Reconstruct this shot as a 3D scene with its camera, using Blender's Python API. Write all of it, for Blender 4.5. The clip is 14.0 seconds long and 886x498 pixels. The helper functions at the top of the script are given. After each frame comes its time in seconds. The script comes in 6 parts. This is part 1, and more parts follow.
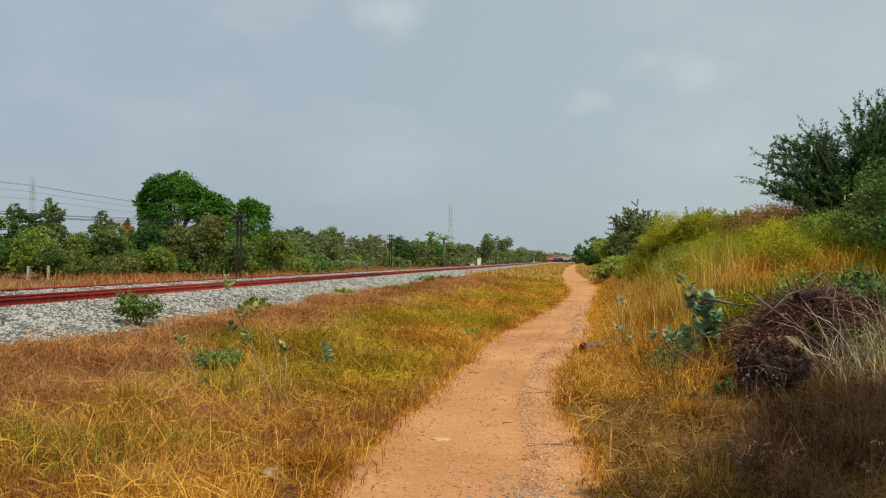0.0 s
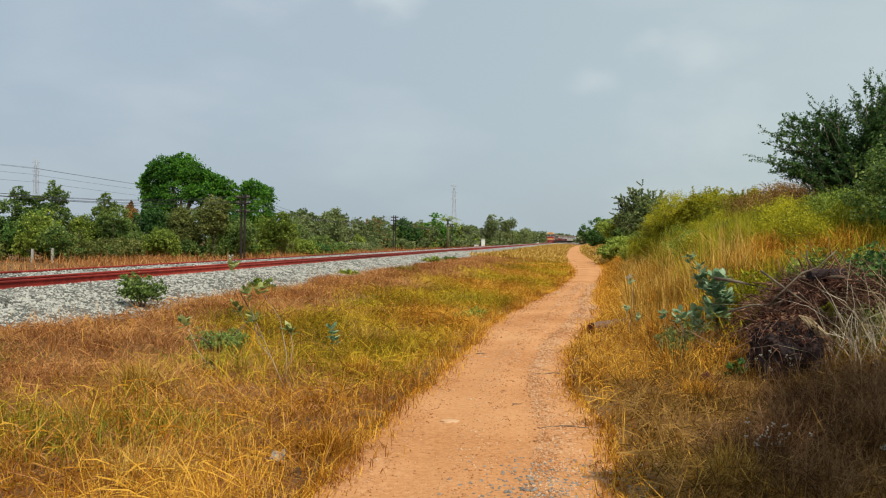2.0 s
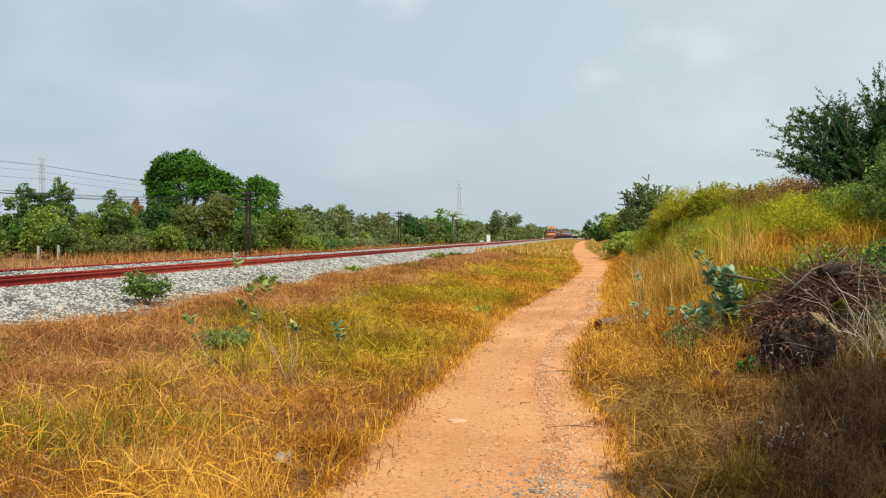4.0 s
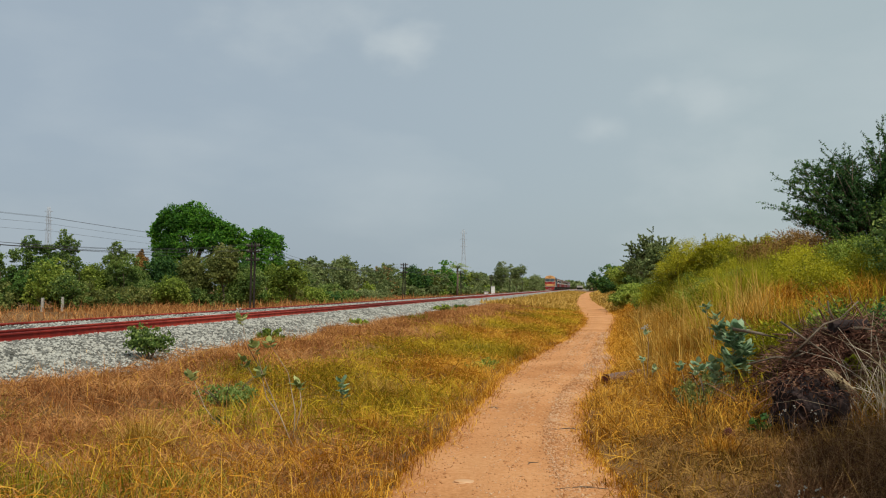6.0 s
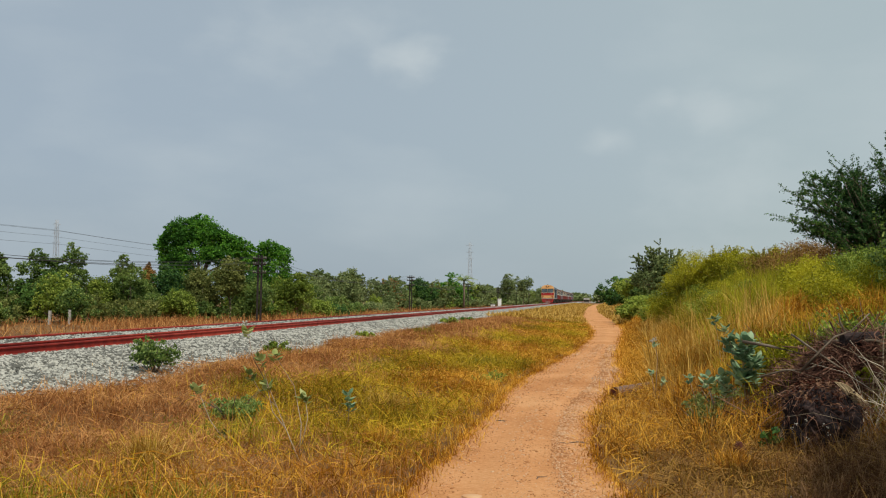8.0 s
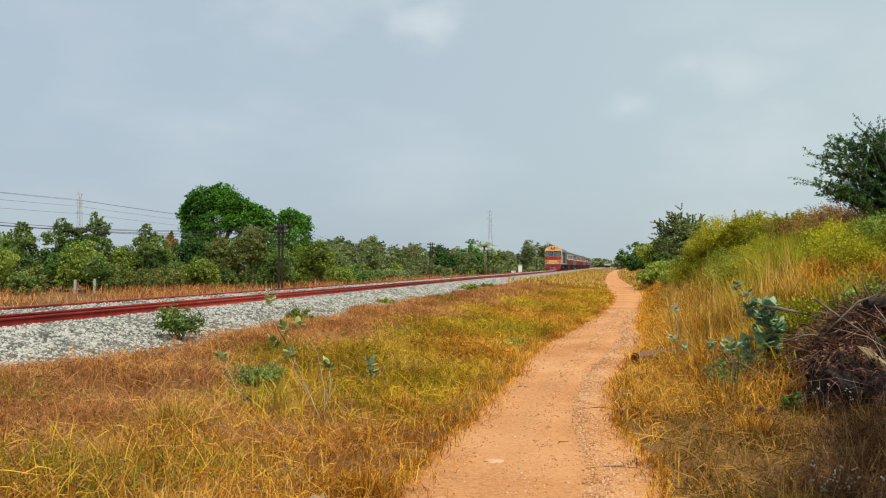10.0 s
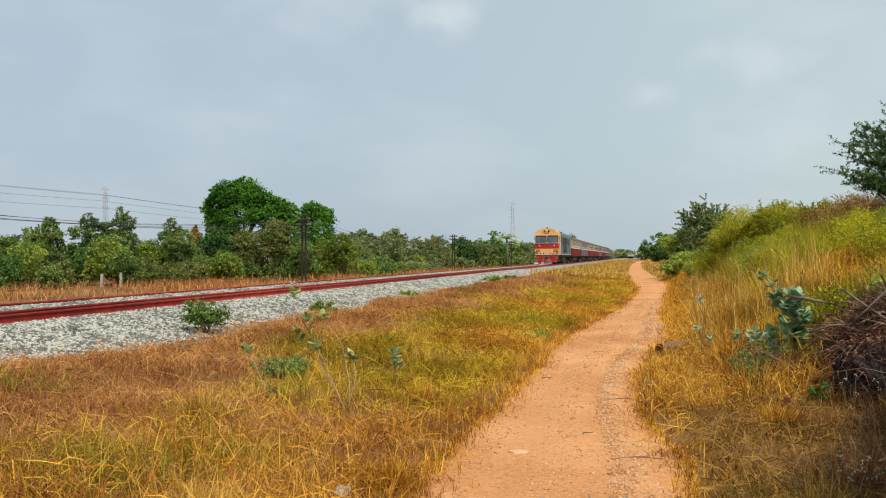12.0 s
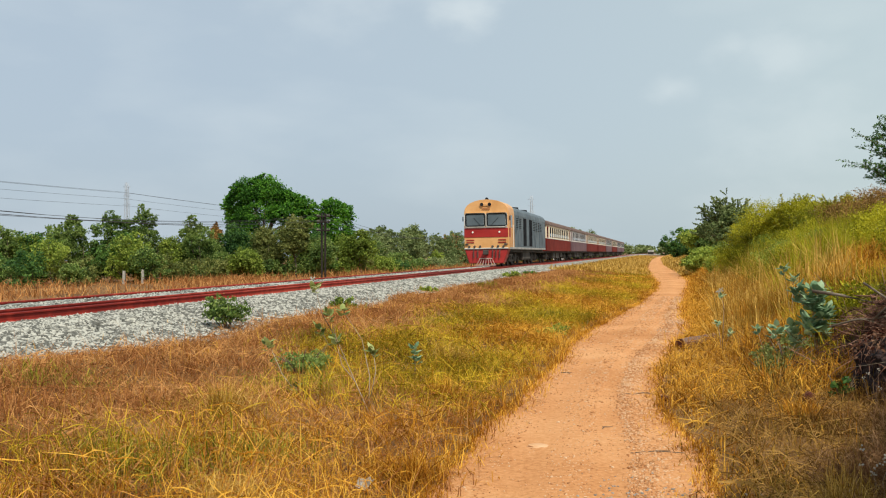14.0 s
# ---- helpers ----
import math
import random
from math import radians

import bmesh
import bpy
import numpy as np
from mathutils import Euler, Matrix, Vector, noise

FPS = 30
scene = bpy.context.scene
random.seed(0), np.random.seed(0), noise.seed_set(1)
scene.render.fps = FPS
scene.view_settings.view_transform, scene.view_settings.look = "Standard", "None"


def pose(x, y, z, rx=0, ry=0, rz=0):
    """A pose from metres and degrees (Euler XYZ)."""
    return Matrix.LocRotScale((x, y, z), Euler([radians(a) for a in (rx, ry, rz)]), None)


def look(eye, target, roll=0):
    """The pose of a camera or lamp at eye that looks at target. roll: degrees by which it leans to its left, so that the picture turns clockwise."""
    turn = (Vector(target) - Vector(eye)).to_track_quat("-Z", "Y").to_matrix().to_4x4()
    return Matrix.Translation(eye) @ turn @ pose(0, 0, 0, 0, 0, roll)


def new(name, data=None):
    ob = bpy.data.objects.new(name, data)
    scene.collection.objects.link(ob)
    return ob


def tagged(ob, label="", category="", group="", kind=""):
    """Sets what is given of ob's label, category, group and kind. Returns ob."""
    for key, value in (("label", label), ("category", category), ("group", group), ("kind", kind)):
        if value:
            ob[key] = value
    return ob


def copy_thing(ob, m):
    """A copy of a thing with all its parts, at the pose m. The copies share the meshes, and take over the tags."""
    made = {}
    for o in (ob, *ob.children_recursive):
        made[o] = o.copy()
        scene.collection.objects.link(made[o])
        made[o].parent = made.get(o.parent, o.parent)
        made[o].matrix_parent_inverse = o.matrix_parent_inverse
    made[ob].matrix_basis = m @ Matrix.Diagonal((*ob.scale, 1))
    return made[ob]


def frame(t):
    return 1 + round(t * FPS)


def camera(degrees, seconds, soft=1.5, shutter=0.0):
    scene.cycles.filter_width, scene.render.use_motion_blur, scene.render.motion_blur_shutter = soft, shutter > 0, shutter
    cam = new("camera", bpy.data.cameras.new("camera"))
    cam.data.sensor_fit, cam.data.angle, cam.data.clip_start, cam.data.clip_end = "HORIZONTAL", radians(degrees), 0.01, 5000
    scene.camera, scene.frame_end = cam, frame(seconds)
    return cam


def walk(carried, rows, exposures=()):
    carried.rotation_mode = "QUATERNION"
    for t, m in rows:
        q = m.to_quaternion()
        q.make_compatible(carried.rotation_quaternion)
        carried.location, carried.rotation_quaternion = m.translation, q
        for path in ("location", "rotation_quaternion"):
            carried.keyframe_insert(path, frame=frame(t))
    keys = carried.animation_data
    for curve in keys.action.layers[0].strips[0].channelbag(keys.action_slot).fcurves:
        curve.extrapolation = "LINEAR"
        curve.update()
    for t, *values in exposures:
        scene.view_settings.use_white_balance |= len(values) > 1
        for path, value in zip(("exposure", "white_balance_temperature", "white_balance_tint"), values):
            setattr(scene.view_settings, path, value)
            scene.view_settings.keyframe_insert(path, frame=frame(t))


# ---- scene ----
cam = camera(54.0, 14.0, soft=1.1)
ROWS = [
    (0, 0.124, -0.343, 1.579, 0.669, -0.545, 8.557),
    (0.5, 0.107, -0.308, 1.575, 0.609, -0.543, 8.622),
    (1, 0.088, -0.272, 1.565, 0.269, -0.481, 8.680),
    (1.5, 0.071, -0.237, 1.560, -0.122, -0.436, 8.730),
    (2, 0.061, -0.197, 1.560, -0.568, -0.326, 8.799),
    (4.5, 0.024, -0.076, 1.585, -0.850, -0.124, 9.209),
    (5, 0.015, -0.043, 1.596, 0.220, -0.145, 9.275),
    (5.5, 0.009, -0.024, 1.595, 1.349, -0.156, 9.366),
    (6, 0.003, -0.018, 1.610, 2.528, -0.162, 9.428),
    (6.5, 0.002, -0.003, 1.615, 3.489, -0.154, 9.474),
    (7, -0.001, 0.023, 1.617, 3.958, -0.135, 9.534),
    (7.5, -0.006, 0.032, 1.604, 3.906, -0.166, 9.667),
    (8, -0.012, 0.036, 1.609, 3.350, -0.093, 9.858),
    (8.5, -0.009, 0.022, 1.612, 2.737, 0.003, 10.125),
    (11, -0.018, 0.018, 1.614, 0.680, 0.463, 11.947),
    (11.5, -0.018, 0.007, 1.615, 0.672, 0.558, 12.294),
    (12, -0.018, -0.003, 1.612, 0.646, 0.640, 12.682),
    (12.5, -0.016, -0.012, 1.615, 0.637, 0.674, 13.030),
    (13, -0.020, -0.010, 1.612, 0.663, 0.728, 13.340),
    (13.5, -0.041, 0.016, 1.612, 0.662, 0.794, 13.588),
    (14, -0.015, -0.025, 1.600, 0.411, 0.818, 13.939),
]
# auto exposure: the picture darkens while more sky is in view
EXPOSURES = [(0, -0.1), (1.0, -0.03), (2.2, 0.06), (4.5, 0.33), (5.0, 0.3), (5.5, -0.05), (6.5, -0.2), (8.0, -0.16), (8.7, 0.08), (11, 0.17), (14, 0.2)]
walk(cam, [(t, pose(x, y, z, 90 + pitch, roll, yaw)) for t, x, y, z, pitch, roll, yaw in ROWS], EXPOSURES)

# ---- light ----
SUN_AZ, SUN_EL = 140.0, 52.0   # degrees clockwise from +y, and above the horizon


def make_light():
    w = bpy.data.worlds.new("sky")
    scene.world = w
    w.use_nodes = True
    nt = w.node_tree
    for n in list(nt.nodes):
        nt.nodes.remove(n)
    L = nt.links.new
    out = nt.nodes.new("ShaderNodeOutputWorld")
    bg = nt.nodes.new("ShaderNodeBackground")
    sky = nt.nodes.new("ShaderNodeTexSky")
    sky.sky_type = "NISHITA"
    sky.sun_disc = False
    sky.sun_elevation = radians(SUN_EL)
    sky.sun_rotation = radians(SUN_AZ)
    sky.air_density, sky.dust_density, sky.ozone_density = 1.0, 4.0, 1.5
    # haze that evens the sky out, and a few soft clouds
    haze = nt.nodes.new("ShaderNodeMix")
    haze.data_type = "RGBA"
    haze.inputs["Factor"].default_value = 0.8
    L(sky.outputs["Color"], haze.inputs["A"])
    tc = nt.nodes.new("ShaderNodeTexCoord")
    # the haze is whiter towards the sun
    dot = nt.nodes.new("ShaderNodeVectorMath")
    dot.operation = "DOT_PRODUCT"
    dot.inputs[1].default_value = (math.sin(radians(SUN_AZ)), math.cos(radians(SUN_AZ)), 0)
    L(tc.outputs["Generated"], dot.inputs[0])
    warm = nt.nodes.new("ShaderNodeMapRange")
    warm.inputs["From Min"].default_value = -1.0
    warm.inputs["From Max"].default_value = -0.62
    L(dot.outputs["Value"], warm.inputs["Value"])
    hz = nt.nodes.new("ShaderNodeMix")
    hz.data_type = "RGBA"
    hz.inputs["A"].default_value = (4.4, 5.3, 6.15, 1)
    hz.inputs["B"].default_value = (5.3, 6.3, 6.5, 1)
    L(warm.outputs["Result"], hz.inputs["Factor"])
    L(hz.outputs["Result"], haze.inputs["B"])
    mp = nt.nodes.new("ShaderNodeMapping")
    mp.inputs["Scale"].default_value = (1.0, 1.0, 2.6)
    mp.inputs["Location"].default_value = (0.31, 0.12, 0.2)
    no = nt.nodes.new("ShaderNodeTexNoise")
    no.inputs["Scale"].default_value = 2.6
    no.inputs["Detail"].default_value = 7
    no.inputs["Roughness"].default_value = 0.5
    rp = nt.nodes.new("ShaderNodeMapRange")
    rp.inputs["From Min"].default_value = 0.48
    rp.inputs["From Max"].default_value = 0.8
    rp.inputs["To Max"].default_value = 0.4
    L(tc.outputs["Generated"], mp.inputs["Vector"])
    L(mp.outputs["Vector"], no.inputs["Vector"])
    L(no.outputs["Fac"], rp.inputs["Value"])
    # soft puffs: bearing to the left, height, half-width (all degrees), strength
    total = rp.outputs["Result"]
    for bear, el, wid, amp in ((12.2, 15.7, 2.6, 0.5), (-0.8, 10.1, 1.6, 0.34), (-7.6, 12.1, 3.2, 0.34), (-4.6, 12.6, 1.7, 0.28), (15.5, 17.5, 3.2, 0.3), (21.0, 16.5, 5.0, 0.25), (-9.0, 7.0, 6.0, 0.25)):
        a, e = radians(bear), radians(el)
        dv = nt.nodes.new("ShaderNodeVectorMath")
        dv.operation = "DISTANCE"
        sc = nt.nodes.new("ShaderNodeVectorMath")
        sc.operation = "MULTIPLY"
        sc.inputs[1].default_value = (1, 1, 1.7)
        L(tc.outputs["Generated"], sc.inputs[0])
        L(sc.outputs["Vector"], dv.inputs[0])
        dv.inputs[1].default_value = (-math.sin(a) * math.cos(e), math.cos(a) * math.cos(e), 1.7 * math.sin(e))
        n4 = nt.nodes.new("ShaderNodeTexNoise")
        n4.inputs["Scale"].default_value = 22
        n4.inputs["Detail"].default_value = 6
        L(sc.outputs["Vector"], n4.inputs["Vector"])
        ma = nt.nodes.new("ShaderNodeMath")
        ma.operation = "MULTIPLY_ADD"
        ma.inputs[1].default_value = radians(wid) * 1.8
        L(n4.outputs["Fac"], ma.inputs[0])
        L(dv.outputs["Value"], ma.inputs[2])
        mr = nt.nodes.new("ShaderNodeMapRange")
        mr.interpolation_type = "SMOOTHSTEP"
        mr.inputs["From Min"].default_value = radians(wid) * 2.3
        mr.inputs["From Max"].default_value = radians(wid) * 0.5
        mr.inputs["To Max"].default_value = amp
        L(ma.outputs[0], mr.inputs["Value"])
        mx = nt.nodes.new("ShaderNodeMath")
        mx.operation = "MAXIMUM"
        L(total, mx.inputs[0])
        L(mr.outputs["Result"], mx.inputs[1])
        total = mx.outputs[0]
    cl = nt.nodes.new("ShaderNodeMix")
    cl.data_type = "RGBA"
    cl.inputs["B"].default_value = (7.0, 7.6, 7.7, 1)
    L(total, cl.inputs["Factor"])
    L(haze.outputs["Result"], cl.inputs["A"])
    L(cl.outputs["Result"], bg.inputs["Color"])
    bg.inputs["Strength"].default_value = 0.1
    L(bg.outputs["Background"], out.inputs["Surface"])
    sun = bpy.data.lights.new("sun", "SUN")
    sun.energy, sun.angle, sun.color = 3.6, radians(0.6), (1.0, 0.93, 0.82)
    ob = new("sun", sun)
    a, e = radians(SUN_AZ), radians(SUN_EL)
    d = Vector((math.sin(a) * math.cos(e), math.cos(a) * math.cos(e), math.sin(e)))
    ob.matrix_world = look(d * 100, (0, 0, 0))


make_light()

# ---- materials ----


def mat(name, cols, rough=0.8, scale=8.0, detail=4.0, bump=0.0, bump_scale=40.0, metal=0.0, island=0.0, leaf=0.0, broad=0.0, obj=0.0, spec=0.3, ramp=(0.3, 0.7)):
    """A procedural material: a noise ramp through cols, varied per island or per object, with fine relief."""
    m = bpy.data.materials.new(name)
    m.use_nodes = True
    nt = m.node_tree
    N, L = nt.nodes, nt.links.new
    b = N["Principled BSDF"]
    b.inputs["Roughness"].default_value = rough
    b.inputs["Metallic"].default_value = metal
    b.inputs["Specular IOR Level"].default_value = spec
    geo = N.new("ShaderNodeNewGeometry")
    tc = N.new("ShaderNodeTexCoord")
    src = geo.outputs["Position"] if (leaf or broad) else tc.outputs["Object"]
    no = N.new("ShaderNodeTexNoise")
    no.inputs["Scale"].default_value = scale
    no.inputs["Detail"].default_value = detail
    L(src, no.inputs["Vector"])
    fac = no.outputs["Fac"]

    def add(a, bsock, k):
        mm = N.new("ShaderNodeMath")
        mm.operation = "MULTIPLY_ADD"
        sub = N.new("ShaderNodeMath")
        sub.operation = "SUBTRACT"
        L(bsock, sub.inputs[0])
        sub.inputs[1].default_value = 0.5
        L(sub.outputs[0], mm.inputs[0])
        mm.inputs[1].default_value = k
        L(a, mm.inputs[2])
        return mm.outputs[0]
    if broad:
        n2 = N.new("ShaderNodeTexNoise")
        n2.inputs["Scale"].default_value = broad
        n2.inputs["Detail"].default_value = 3
        L(geo.outputs["Position"], n2.inputs["Vector"])
        fac = add(fac, n2.outputs["Fac"], 1.2)
    if island:
        fac = add(fac, geo.outputs["Random Per Island"], island)
    if obj:
        oi = N.new("ShaderNodeObjectInfo")
        fac = add(fac, oi.outputs["Random"], obj)
    cr = N.new("ShaderNodeValToRGB")
    el = cr.color_ramp.elements
    while len(el) < len(cols):
        el.new(0.5)
    for i, c in enumerate(cols):
        el[i].position = ramp[0] + (ramp[1] - ramp[0]) * i / max(1, len(cols) - 1)
        el[i].color = (*c, 1)
    L(fac, cr.inputs["Fac"])
    L(cr.outputs["Color"], b.inputs["Base Color"])
    if bump:
        n3 = N.new("ShaderNodeTexNoise")
        n3.inputs["Scale"].default_value = bump_scale
        n3.inputs["Detail"].default_value = 5
        L(src, n3.inputs["Vector"])
        bp = N.new("ShaderNodeBump")
        bp.inputs["Strength"].default_value = bump
        bp.inputs["Distance"].default_value = 0.02
        L(n3.outputs["Fac"], bp.inputs["Height"])
        L(bp.outputs["Normal"], b.inputs["Normal"])
    if leaf:
        tr = N.new("ShaderNodeBsdfTranslucent")
        L(cr.outputs["Color"], tr.inputs["Color"])
        mx = N.new("ShaderNodeMixShader")
        mx.inputs[0].default_value = leaf
        L(b.outputs[0], mx.inputs[1])
        L(tr.outputs[0], mx.inputs[2])
        L(mx.outputs[0], N["Material Output"].inputs["Surface"])
    return m


M = dict(
    soil=mat("soil", [(0.11, 0.055, 0.018), (0.19, 0.095, 0.03), (0.28, 0.15, 0.05)], 0.95, 1.5, 8, 0.6, 20, broad=0.15),
    dirt=mat("dirt", [(0.43, 0.185, 0.066), (0.56, 0.265, 0.108), (0.64, 0.345, 0.16)], 0.95, 26.0, 8, 0.8, 60, broad=0.5, ramp=(0.18, 0.82), spec=0.1),
    pebble=mat("pebble", [(0.36, 0.16, 0.06), (0.53, 0.27, 0.115), (0.6, 0.39, 0.23)], 0.9, 3, island=0.8, broad=0.6),
    ballast=mat("ballast", [(0.081, 0.081, 0.072), (0.243, 0.245, 0.221), (0.414, 0.414, 0.373)], 0.9, 17, 4, 0.9, 18, broad=1.6, ramp=(0.32, 0.68)),
    stone=mat("stone", [(0.115, 0.115, 0.101), (0.279, 0.279, 0.245), (0.444, 0.438, 0.385)], 0.9, 3, 3, island=0.9, broad=2.5),
    rail=mat("rail", [(0.192, 0.0128, 0.0075), (0.288, 0.024, 0.0135), (0.384, 0.048, 0.0255)], 0.7, 5, 6, 0.2, 60, broad=0.12),
    railtop=mat("railtop", [(0.25, 0.13, 0.1), (0.4, 0.3, 0.26)], 0.4, 5, 4, metal=0.7, broad=0.3),
    sleeper=mat("sleeper", [(0.36, 0.27, 0.22), (0.5, 0.42, 0.36)], 0.9, 4, 6, 0.3, 40, broad=0.3),
    straw=mat("straw", [(0.254, 0.0956, 0.00769), (0.509, 0.219, 0.0171), (0.753, 0.419, 0.0599)], 0.75, 0.8, 3, island=0.7, leaf=0.2, broad=0.6, spec=0.08),
    yellowgreen=mat("yellowgreen_grass", [(0.154, 0.111, 0.0054), (0.368, 0.256, 0.0135), (0.615, 0.428, 0.0306)], 0.7, 0.8, 3, island=0.7, leaf=0.2, broad=0.4, spec=0.08),
    palestraw=mat("pale_straw", [(0.297, 0.165, 0.024), (0.517, 0.31, 0.06), (0.726, 0.48, 0.128)], 0.75, 0.8, 3, island=0.7, leaf=0.3, broad=0.6, spec=0.08),
    redgrass=mat("redgrass", [(0.245, 0.0941, 0.0304), (0.412, 0.175, 0.057), (0.59, 0.305, 0.106)], 0.8, 0.8, 3, island=0.7, leaf=0.2, broad=0.4, spec=0.08),
    greengrass=mat("green_grass", [(0.12, 0.12, 0.006), (0.3, 0.27, 0.015), (0.52, 0.42, 0.034)], 0.7, 0.8, 3, island=0.7, leaf=0.4, broad=0.5, spec=0.08),
    freshgrass=mat("fresh_grass", [(0.126, 0.141, 0.0108), (0.242, 0.238, 0.0198), (0.441, 0.37, 0.054)], 0.7, 0.8, 3, island=0.7, leaf=0.4, broad=0.6, spec=0.08),
    olivegrass=mat("olive_grass", [(0.096, 0.06, 0.0076), (0.228, 0.14, 0.0171), (0.432, 0.26, 0.0427)], 0.75, 0.8, 3, island=0.7, leaf=0.25, broad=0.6, spec=0.08),
    # withered brown, with a lowered tone that adds to the verge's shade
    browngrass=mat("brown_grass", [(0.115, 0.0574, 0.0138), (0.252, 0.132, 0.0344), (0.436, 0.252, 0.0688)], 0.8, 0.8, 3, island=0.7, leaf=0.25, broad=0.5, spec=0.08),
    leaf=mat("leaf", [(0.035, 0.12, 0.012), (0.08, 0.25, 0.02), (0.17, 0.38, 0.034)], 0.65, 0.6, 3, island=0.7, leaf=0.45, broad=0.25),
    leafdark=mat("leaf_dark", [(0.03, 0.085, 0.022), (0.07, 0.17, 0.035), (0.14, 0.26, 0.05)], 0.7, 0.6, 3, island=0.7, leaf=0.4, broad=0.25),
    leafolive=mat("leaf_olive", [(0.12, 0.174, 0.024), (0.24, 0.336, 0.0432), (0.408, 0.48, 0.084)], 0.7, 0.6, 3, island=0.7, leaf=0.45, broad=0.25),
    leafyellow=mat("leaf_yellow", [(0.139, 0.151, 0.00605), (0.301, 0.302, 0.0108), (0.495, 0.454, 0.0215)], 0.65, 0.8, 3, island=0.4, leaf=0.4, broad=0.4),
    leafbrown=mat("leaf_brown", [(0.149, 0.0744, 0.018), (0.297, 0.162, 0.0405), (0.459, 0.276, 0.0765)], 0.7, 0.8, 3, island=0.7, leaf=0.25, broad=0.4),
    # grey-green leaf of bank bushes; on far trees its paleness stands for haze
    leafdusty=mat("leaf_grey_haze", [(0.102, 0.144, 0.0408), (0.192, 0.252, 0.09), (0.312, 0.36, 0.144)], 0.75, 0.3, 3, island=0.7, leaf=0.4, broad=0.12),
    leafblue=mat("leaf_blue", [(0.125, 0.217, 0.112), (0.239, 0.365, 0.194), (0.41, 0.536, 0.316)], 0.68, 2, 3, island=0.6, leaf=0.25, broad=1.0),
    leafgum=mat("leaf_gum", [(0.066, 0.12, 0.024), (0.138, 0.228, 0.042), (0.276, 0.36, 0.09)], 0.6, 0.6, 3, island=0.7, leaf=0.4, broad=0.3),
    leafkhaki=mat("leaf_khaki", [(0.085, 0.11, 0.024), (0.165, 0.195, 0.045), (0.27, 0.29, 0.08)], 0.7, 0.6, 3, island=0.7, leaf=0.4, broad=0.3),
    bark=mat("bark", [(0.06, 0.045, 0.03), (0.14, 0.105, 0.075), (0.22, 0.18, 0.13)], 0.9, 6, 6, 0.8, 30),
    twig=mat("dry_twig", [(0.13, 0.085, 0.055), (0.28, 0.2, 0.14), (0.42, 0.34, 0.25)], 0.85, 3, 4, island=0.8, broad=0.8),
    char=mat("char", [(0.008, 0.006, 0.007), (0.022, 0.014, 0.014), (0.06, 0.035, 0.03)], 0.9, 7, 6, 0.9, 25),
)

# ---- plan ----


def sm(a, b, x):
    t = np.clip((x - a) / (b - a), 0, 1)
    return t * t * (3 - 2 * t)


# the two edges of the beaten track
PATH_Y = [-40, 5.5, 6.6, 7.0, 7.6, 8.8, 10, 13, 14.5, 16.4, 18.0, 19.6, 22.2, 27, 38, 47, 58, 75, 90, 110, 200, 600]
PATH_L = [-1.55, -1.55, -1.6, -1.58, -1.58, -1.56, -1.52, -1.5, -1.57, -1.54, -1.46, -1.32, -1.12, -0.7, -0.23, -0.2, -0.55, -1.0, -1.25, -1.3, -1.5, 3.0]
PATH_R = [0.35, 0.32, 0.31, 0.34, 0.2, 0.02, -0.08, 0.02, 0.2, 0.45, 0.6, 0.72, 0.6, 0.77, 1.25, 1.6, 1.5, 1.25, 0.95, 0.55, 0.3, 5.0]


def path_x(y):
    return (np.interp(y, PATH_Y, PATH_L) + np.interp(y, PATH_Y, PATH_R)) / 2


def path_w(y):
    """Half the width of the beaten track."""
    return (np.interp(y, PATH_Y, PATH_R) - np.interp(y, PATH_Y, PATH_L)) / 2


TRACK_X, RAIL_Z = -10.1, 0.88


def track_x(y):
    y = np.asarray(y, float)
    return TRACK_X + np.where(y > 380, (y - 380) ** 2 / 2300.0, 0)


def ground_z(x, y):
    x, y = np.asarray(x, float), np.asarray(y, float)
    c = path_x(y)
    z = 0.42 * sm(1.2, 6.6, c - x)
    z = z - 0.5 * sm(13.2, 17, track_x(y) + 10.1 - x)
    hb = 0.25 + 1.3 * sm(9, 17, y) - 0.6 * sm(60, 140, y)
    z = z + hb * sm(1.0, 4.6, x - c) * (1 - 0.8 * sm(12, 30, x - c))
    z = z + 0.05 * np.sin(x * 1.7 + 0.6 * np.sin(y)) * np.sin(y * 0.9) * sm(1.1, 2.2, np.abs(x - c))
    return z


def track_crown(t):
    """Height of the beaten track over the ground: a slight crown with two shallow wheel ruts; t is -1 to 1 across it."""
    return 0.042 * (1 - t * t) - 0.017 * (np.exp(-((t - 0.28) / 0.17) ** 2) + np.exp(-((t + 0.4) / 0.2) ** 2)) + 0.005


def gz(x, y):
    return float(ground_z(x, y))


def polar(bearing, dist):
    """A place by its bearing, degrees to the left of the line's direction, and distance from the path's start."""
    a = radians(bearing)
    return -dist * math.sin(a), dist * math.cos(a)


# ---- mesh helpers ----


def mesh(name, verts, faces, material, smooth=False):
    me = bpy.data.meshes.new(name)
    me.from_pydata(verts, [], faces)
    me.materials.append(material)
    if smooth:
        me.polygons.foreach_set("use_smooth", [True] * len(me.polygons))
    me.update()
    return me


